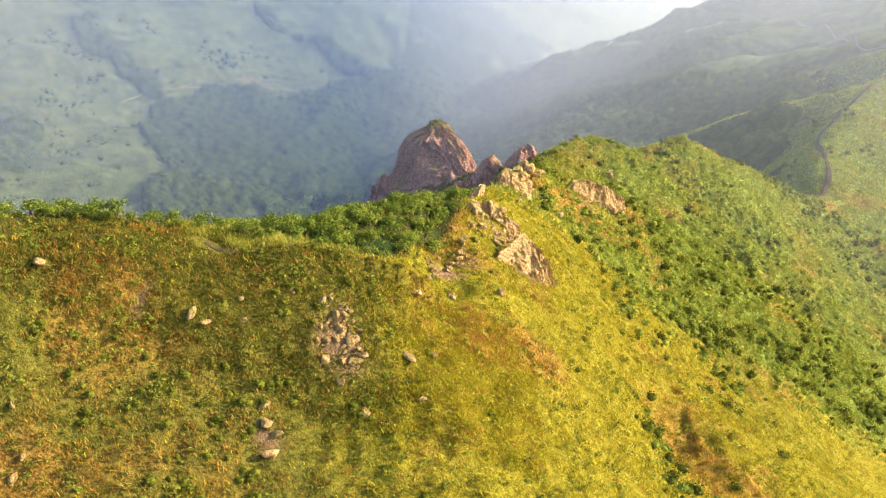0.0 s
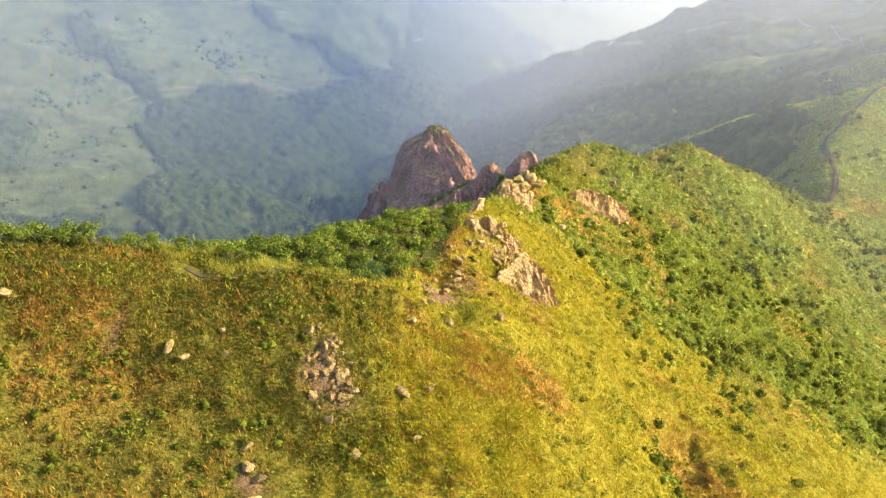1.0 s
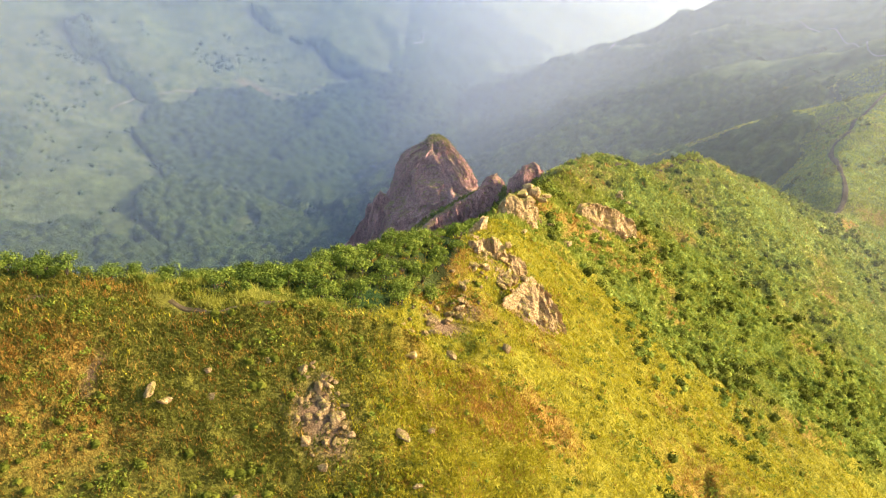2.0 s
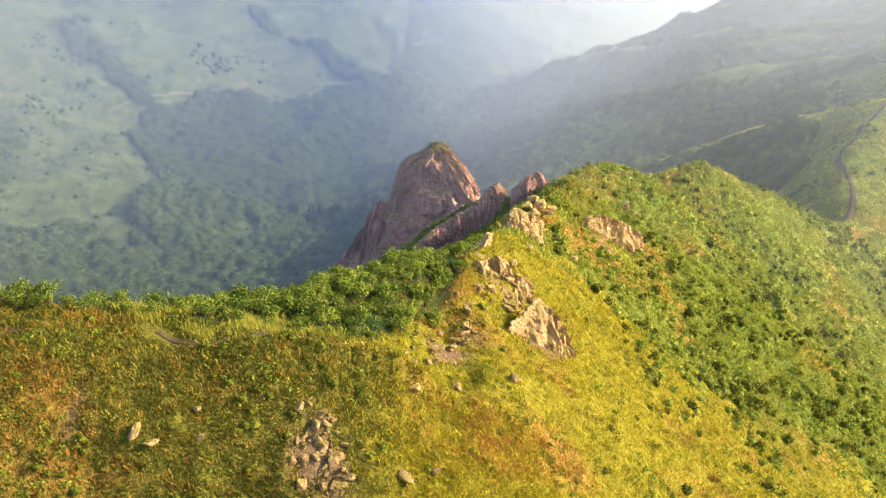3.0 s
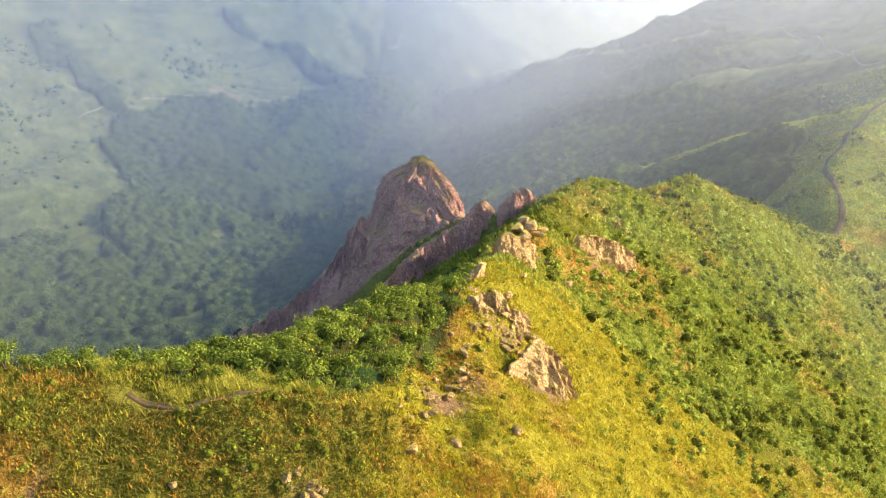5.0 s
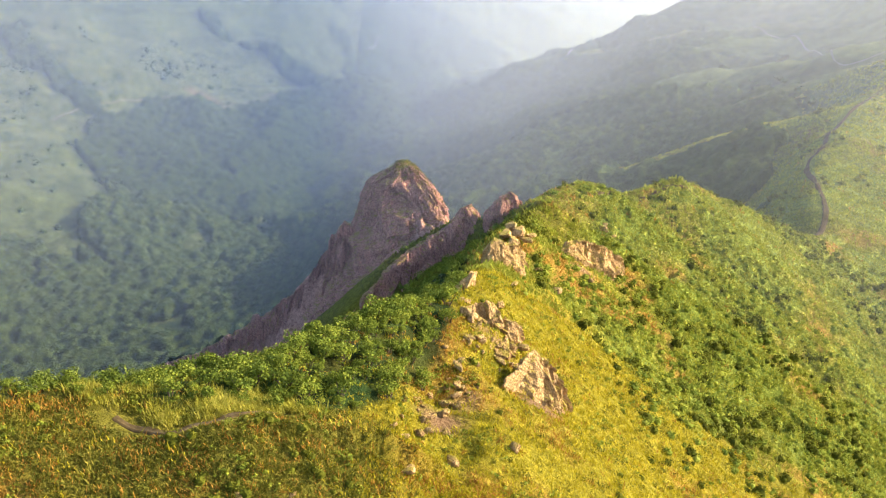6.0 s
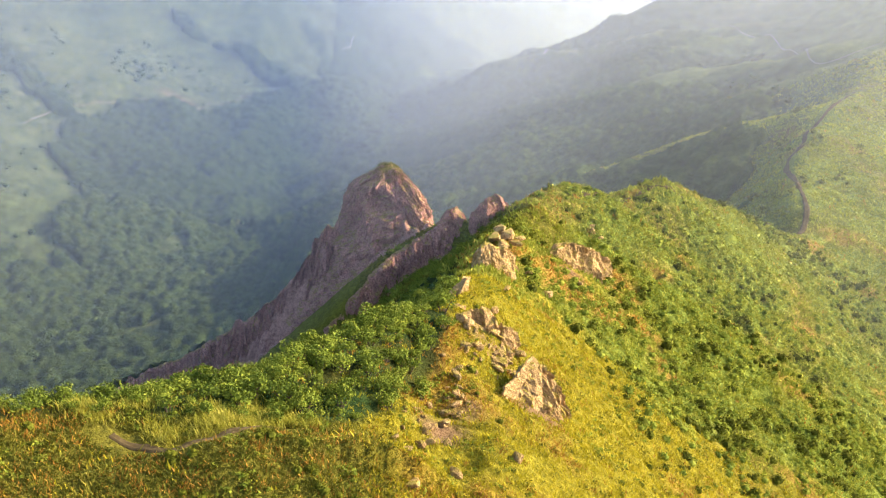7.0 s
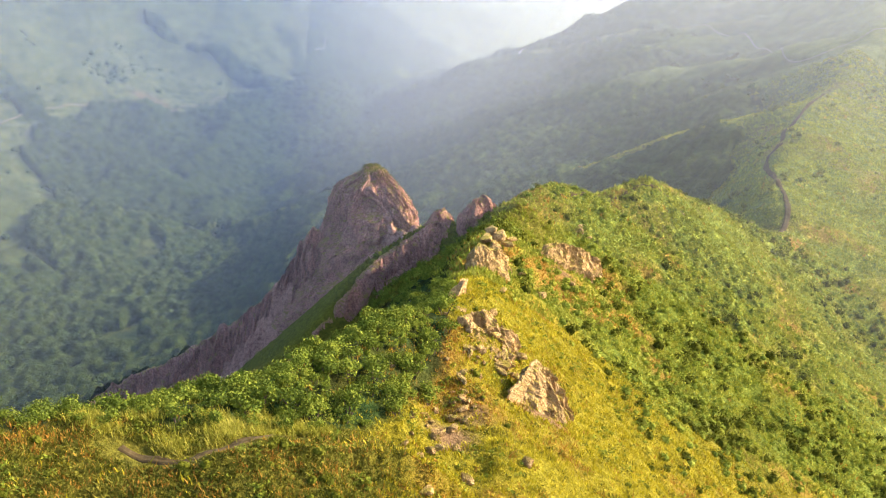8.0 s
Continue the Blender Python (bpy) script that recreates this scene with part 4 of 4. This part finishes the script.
# leafy tussocks among it
x, y = scatter(gen, 4800, -58, 60, 78, 185, lambda x, y: open_ground(x, y) * (1 - 0.6 * golden(x, y)) * smoothstep(45, 55, surface(x, y)))
bushes("tussocks", x, y, gen.uniform(0.4, 0.9, len(x)), 22, 0.2, OLIVE, "rounded olive-green tussocks", gen, category="grass", rings=0, squash=0.8)
# bright ferny clumps on the dull slope
x, y = scatter(gen, 12000, -58, 90, 84, 185, lambda x, y: open_ground(x, y) * (1 - 0.45 * golden(x, y)) * smoothstep(45, 55, surface(x, y)) * smoothstep(-0.2, 0.4, fbm(x, y, 6, 3, 123)))
bushes("ferns", x, y, gen.uniform(0.35, 0.8, len(x)), 20, 0.26, GREEN, "bright green ferny clumps among the grass", gen, category="fern", rings=0, squash=0.8)
# farther slopes: wider tufts, thinner
x, y = scatter(gen, 40000, 8, 250, 190, 520, lambda x, y: open_ground(x, y) * smoothstep(24, 36, surface(x, y)) * smoothstep(110, 60, line_distance(x, y, [q[:2] for q in MAIN[9:]] + [q[:2] for q in EAST[1:9]])))
is_dry = gen.random(len(x)) < 0.02 + 0.45 * dry_amount(x, y) * smoothstep(300, 250, y) * smoothstep(70, 40, x)
size = gen.uniform(0.9, 1.6, len(x))
grass("grass", x[~is_dry], y[~is_dry], size[~is_dry], 6, 0.15, GREEN, "green grass cover on the far slope", gen)
grass("dry_grass", x[is_dry], y[is_dry], size[is_dry], 6, 0.15, DRY, "yellowed grass on the far slope", gen)
# turf about the rock ribs
x, y = scatter(gen, 9000, -75, 14, 232, 300, lambda x, y: (1 - bare_rock(x, y)) * smoothstep(28, 40, surface(x, y)) * smoothstep(0.5, -3, side_distance(x, y, SHRUB_EDGE) - 30))
grass("grass", x, y, gen.uniform(0.7, 1.3, len(x)), 7, 0.12, OLIVE, "olive turf on the rocky ribs", gen)
# the long slope: a leafy cover of low bushes
x, y = scatter(gen, 9000, 14, 150, 105, 345, lambda x, y: open_ground(x, y) * smoothstep(40, 50, surface(x, y)) * smoothstep(6, 14, side_distance(x, y, SHRUB_EDGE) * -1) * fresh_amount(x, y) * smoothstep(350, 250, y))
bushes("low_bushes", x, y, gen.uniform(0.5, 1.3, len(x)), 22, 0.2, GREEN, "low yellow-green bushes covering the slope", gen, rings=0)
x, y = scatter(gen, 6000, 20, 140, 150, 325, lambda x, y: open_ground(x, y) * smoothstep(40, 50, surface(x, y)) * fresh_amount(x, y) * smoothstep(4, 9, side_distance(x, y, SHRUB_EDGE) * -1) * smoothstep(335, 300, y) * smoothstep(-0.5, 0.3, fbm(x, y, 8, 3, 124)))
bushes("low_bushes", x, y, 0.6 + 1.0 * gen.random(len(x)) ** 1.5, 34, 0.17, GREEN, "rounded light green bushes massed on the slope", gen, squash=0.85, heart=0.66)
# tall silvergrass beside the footpath
x, y = scatter(gen, 4200, -34, -12, 114, 130, lambda x, y: smoothstep(1.3, 2.0, side_distance(x, y, SADDLE_PATH)) * (side_distance(x, y, SADDLE_PATH) < 5.4 + 1.5 * fbm(x, y, 4, 2, 3)) * smoothstep(-0.5, 0.3, fbm(x, y, 3, 2, 5)))
grass("silvergrass", x, y, gen.uniform(0.8, 1.7, len(x)), 24, 0.03, REED, "tall pale silvergrass beside the footpath", gen, 0.9)

# low scrub among the grass
x, y = scatter(gen, 6500, -56, 70, 80, 185, lambda x, y: smoothstep(0.1, 0.5, fbm(x, y, 7, 4, 120)) * open_ground(x, y) * (1 - 0.92 * golden(x, y)) * 0.6)
bushes("scrub", x, y, gen.uniform(0.35, 0.95, len(x)), 34, 0.17, SCRUB, "low dark green scrub among the grass", gen)
# shrubs on the long slope, thick in the hollows
SHRUB_BANDS = [([(40, 176), (55, 194), (67, 200), (80, 206), (92, 210), (106, 212)], 10, 1.3), ([(26, 204), (32, 199), (38, 192), (43, 183)], 8, 0.8), ([(49, 243), (54, 237), (56, 222)], 6, 0.8),
               ([(72, 258), (76, 245), (80, 233), (88, 228), (93, 220)], 5, 0.7), ([(108, 313), (124, 314), (140, 310)], 7, 0.8), ([(31.5, 137), (33, 127), (33, 114)], 3.6, 2.0),
               ([(46, 212), (52, 228), (50, 238)], 6, 0.6), ([(64, 283), (68, 272), (70, 262)], 3, 0.6)]


def shrub_chance(x, y):
    """Shrubs grow in bands down the hollows, and in loose clumps elsewhere."""
    hollow = np.zeros(np.shape(x))
    for line, wide, much in SHRUB_BANDS:
        hollow = np.maximum(hollow, much * np.exp(-(line_distance(x, y, line, 3) / wide) ** 2))
    hollow = hollow * smoothstep(-0.6, 0.15, fbm(x, y, 9, 3, 133))
    clumps = 0.012 + 0.35 * smoothstep(0.3, 0.7, fbm(x, y, 18, 4, 130))
    return np.clip(clumps * (1 - 0.95 * golden(x, y) * smoothstep(215, 190, y)) + hollow, 0, 1) * smoothstep(30, 40, surface(x, y)) * smoothstep(1.5, 3, line_distance(x, y, EAST_PATH)) * (side_distance(x, y, SHRUB_EDGE) < 0)


x, y = scatter(gen, 21000, 12, 150, 105, 330, lambda x, y: shrub_chance(x, y) * 0.5)
light = gen.random(len(x)) < 0.42
bushes("shrubs", x[light], y[light], 0.6 + 0.8 * gen.random(int(light.sum())), 48, 0.16, SHRUB, "bright green shrubs among the darker ones", gen)
x, y = x[~light], y[~light]
bushes("shrubs", x, y, 0.6 + 1.5 * gen.random(len(x)) ** 2.0, 52, 0.16, SCRUB, "rounded dark shrubs dotted over the green slope", gen)
x, y = scatter(gen, 13000, 80, 250, 310, 540, lambda x, y: shrub_chance(x, y) * 0.2)
bushes("shrubs", x, y, gen.uniform(0.8, 2.0, len(x)), 20, 0.28, SCRUB, "dark shrubs on the grassy ridge", gen)
# woods in the valley: a closed canopy, with loose crowns standing out of it
def crowns(x, y, size, seed):
    """Height of rounded crowns, one about every cell of that size, 0 to 1."""
    px, py = x / size, y / size
    ix, iy = np.floor(px), np.floor(py)
    top = np.zeros(np.shape(x))
    for i in (-1, 0, 1):
        for j in (-1, 0, 1):
            cx, cy = ix + i, iy + j
            h = (np.sin(cx * 127.1 + cy * 311.7 + seed) * 43758.5453) % 1
            k = (h * 57.31) % 1
            d = np.hypot(cx + h - px, cy + k - py) / (0.55 + 0.35 * ((h * 17.7) % 1))
            top = np.maximum(top, np.sqrt(np.clip(1 - d * d, 0, 1)) * (0.45 + 0.55 * ((h * 91.7) % 1)))
    return top


def canopy(x0, x1, y0, y1, step, label):
    u, v = np.meshgrid(np.arange(x0, x1, step), np.arange(y0, y1, step))
    nx, ny = u.shape[1], u.shape[0]
    u, v = u + gen.uniform(-0.35, 0.35, u.shape) * step, v + gen.uniform(-0.35, 0.35, v.shape) * step
    grown = smoothstep(0.3, 0.65, wood_amount(u, v) + 0.12 * fbm(u, v, 9, 3, 81)) * smoothstep(20, 45, np.abs(side_distance(u, v, [q[:2] for q in MAIN]))) * (surface(u, v) < 88)
    w = surface(u, v) - 3.0 + grown * (3.2 + 4.6 * crowns(u, v, 6.5, 3) + 2.4 * crowns(u, v, 3.4, 8) + 0.3 * gen.normal(0, 1, u.shape))
    f = grid_faces(nx, ny)
    f = f[(grown.ravel()[f].max(axis=1) > 0.02) & (u.ravel()[f[:, 0]] > -0.5 * v.ravel()[f[:, 0]] - 30)]
    used, f = np.unique(f, return_inverse=True)
    verts = np.stack([u.ravel(), v.ravel(), w.ravel()], 1)[used]
    ob = mesh_object("woods", verts, f.reshape(-1, 4), CANOPY)
    return tagged(ob, label, "woods", kind="stuff")


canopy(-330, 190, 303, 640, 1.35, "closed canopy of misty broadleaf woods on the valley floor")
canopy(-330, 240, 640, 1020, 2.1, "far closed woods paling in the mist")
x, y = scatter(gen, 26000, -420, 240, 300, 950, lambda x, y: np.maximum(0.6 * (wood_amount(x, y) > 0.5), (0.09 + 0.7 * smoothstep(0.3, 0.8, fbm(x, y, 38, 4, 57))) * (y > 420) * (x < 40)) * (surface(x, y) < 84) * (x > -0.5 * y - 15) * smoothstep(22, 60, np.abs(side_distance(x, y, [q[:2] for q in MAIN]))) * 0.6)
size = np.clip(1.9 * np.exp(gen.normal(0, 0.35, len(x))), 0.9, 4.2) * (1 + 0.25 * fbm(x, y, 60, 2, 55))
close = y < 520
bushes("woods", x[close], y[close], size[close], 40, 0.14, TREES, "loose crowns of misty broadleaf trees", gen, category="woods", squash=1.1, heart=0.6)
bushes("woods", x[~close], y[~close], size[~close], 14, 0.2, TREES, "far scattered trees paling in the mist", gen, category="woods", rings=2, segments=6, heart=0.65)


def shrub(seed):
    """One windswept shrub: a short forked stem and a crown of leaves."""
    g = np.random.default_rng(seed)
    root = tagged(new("shrub"), "dense green windswept shrub on the ridge saddle", "shrub", "shrubs on the saddle")
    lumps = lumps_for(g, 1.0, 9, 1.0)
    v = leaf_cloud(g, lumps, 520, 0.09)
    mesh_object("crown", v, np.arange(len(v), dtype=np.int32).reshape(-1, 4), SHRUB, root, False)
    bm = bmesh.new()
    for c, r in lumps[:4]:
        tip = Vector(c)
        foot = Vector((0, 0, -0.3))
        m = foot.lerp(tip, 0.5).to_4d()
        q = (tip - foot).to_track_quat("Z", "Y").to_matrix().to_4x4()
        bmesh.ops.create_cone(bm, segments=5, radius1=0.06, radius2=0.02, depth=(tip - foot).length, cap_ends=False, matrix=Matrix.Translation(m.to_3d()) @ q)
    me = bpy.data.meshes.new("stem")
    bm.to_mesh(me)
    bm.free()
    me.materials.append(BARK)
    part("stem", me, root)
    return root


models = [shrub(200 + k) for k in range(7)]
x, y = scatter(gen, 6000, -62, 10, 108, 190, lambda x, y: (side_distance(x, y, SHRUB_EDGE) > 0.6 + fbm(x, y, 5, 2, 8)) * (side_distance(x, y, SHRUB_EDGE) < 13.0))
placed = []
for px, py in zip(x, y):
    r = 0.85 + 1.1 * float(gen.random()) ** 1.6
    if len(placed) < 300 and all((px - qx) ** 2 + (py - qy) ** 2 > (0.5 * (r + qr)) ** 2 for qx, qy, qr in placed):
        placed.append((px, py, r))
for k, (px, py, r) in enumerate(placed):
    m = pose(px, py, height(px, py) - 0.1, 0, 0, float(gen.uniform(0, 360))) @ Matrix.Diagonal((r, r, r * float(gen.uniform(.8, 1.05)), 1))
    if k < len(models):
        models[k].matrix_basis = m
    else:
        ob = copy_thing(models[k % len(models)], Matrix())
        ob.matrix_basis = m

# the rest of the thicket, down the back of the ridge
x, y = scatter(gen, 3000, -75, 24, 104, 262, lambda x, y: (side_distance(x, y, SHRUB_EDGE) > 2.0) * (side_distance(x, y, SHRUB_EDGE) < 26.0) * 0.8)
bushes("thicket", x, y, 0.8 + 1.1 * gen.random(len(x)) ** 1.6, 150, 0.1, SHRUB, "dense green thicket on the back of the ridge", gen, heart=0.45)


# ---- mist in the valley, put in as translucent sheets ----
def mist_sheet(radius, thick):
    a = np.radians(np.linspace(-40, 42, 41))
    z = np.linspace(-80, 420, 13)
    aa, zz = np.meshgrid(a, z)
    verts = np.stack([radius * np.sin(aa).ravel(), radius * np.cos(aa).ravel(), zz.ravel()], 1)
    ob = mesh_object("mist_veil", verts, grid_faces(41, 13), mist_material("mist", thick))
    # haze made thinner to the right, and low down on the nearer sheets
    set_attribute(ob, "veil", ((1 - 0.5 * smoothstep(150, 420, zz)) * (1.08 - (0.62 if radius < 470 else 0.35) * smoothstep(0, 15, np.degrees(aa))) * (0.3 + 0.7 * smoothstep(-30, 110, zz) if radius < 640 else 1)).ravel())
    return tagged(ob, "thin pale sheet standing in for mist over the valley", "mist", "mist over the valley", "stuff")


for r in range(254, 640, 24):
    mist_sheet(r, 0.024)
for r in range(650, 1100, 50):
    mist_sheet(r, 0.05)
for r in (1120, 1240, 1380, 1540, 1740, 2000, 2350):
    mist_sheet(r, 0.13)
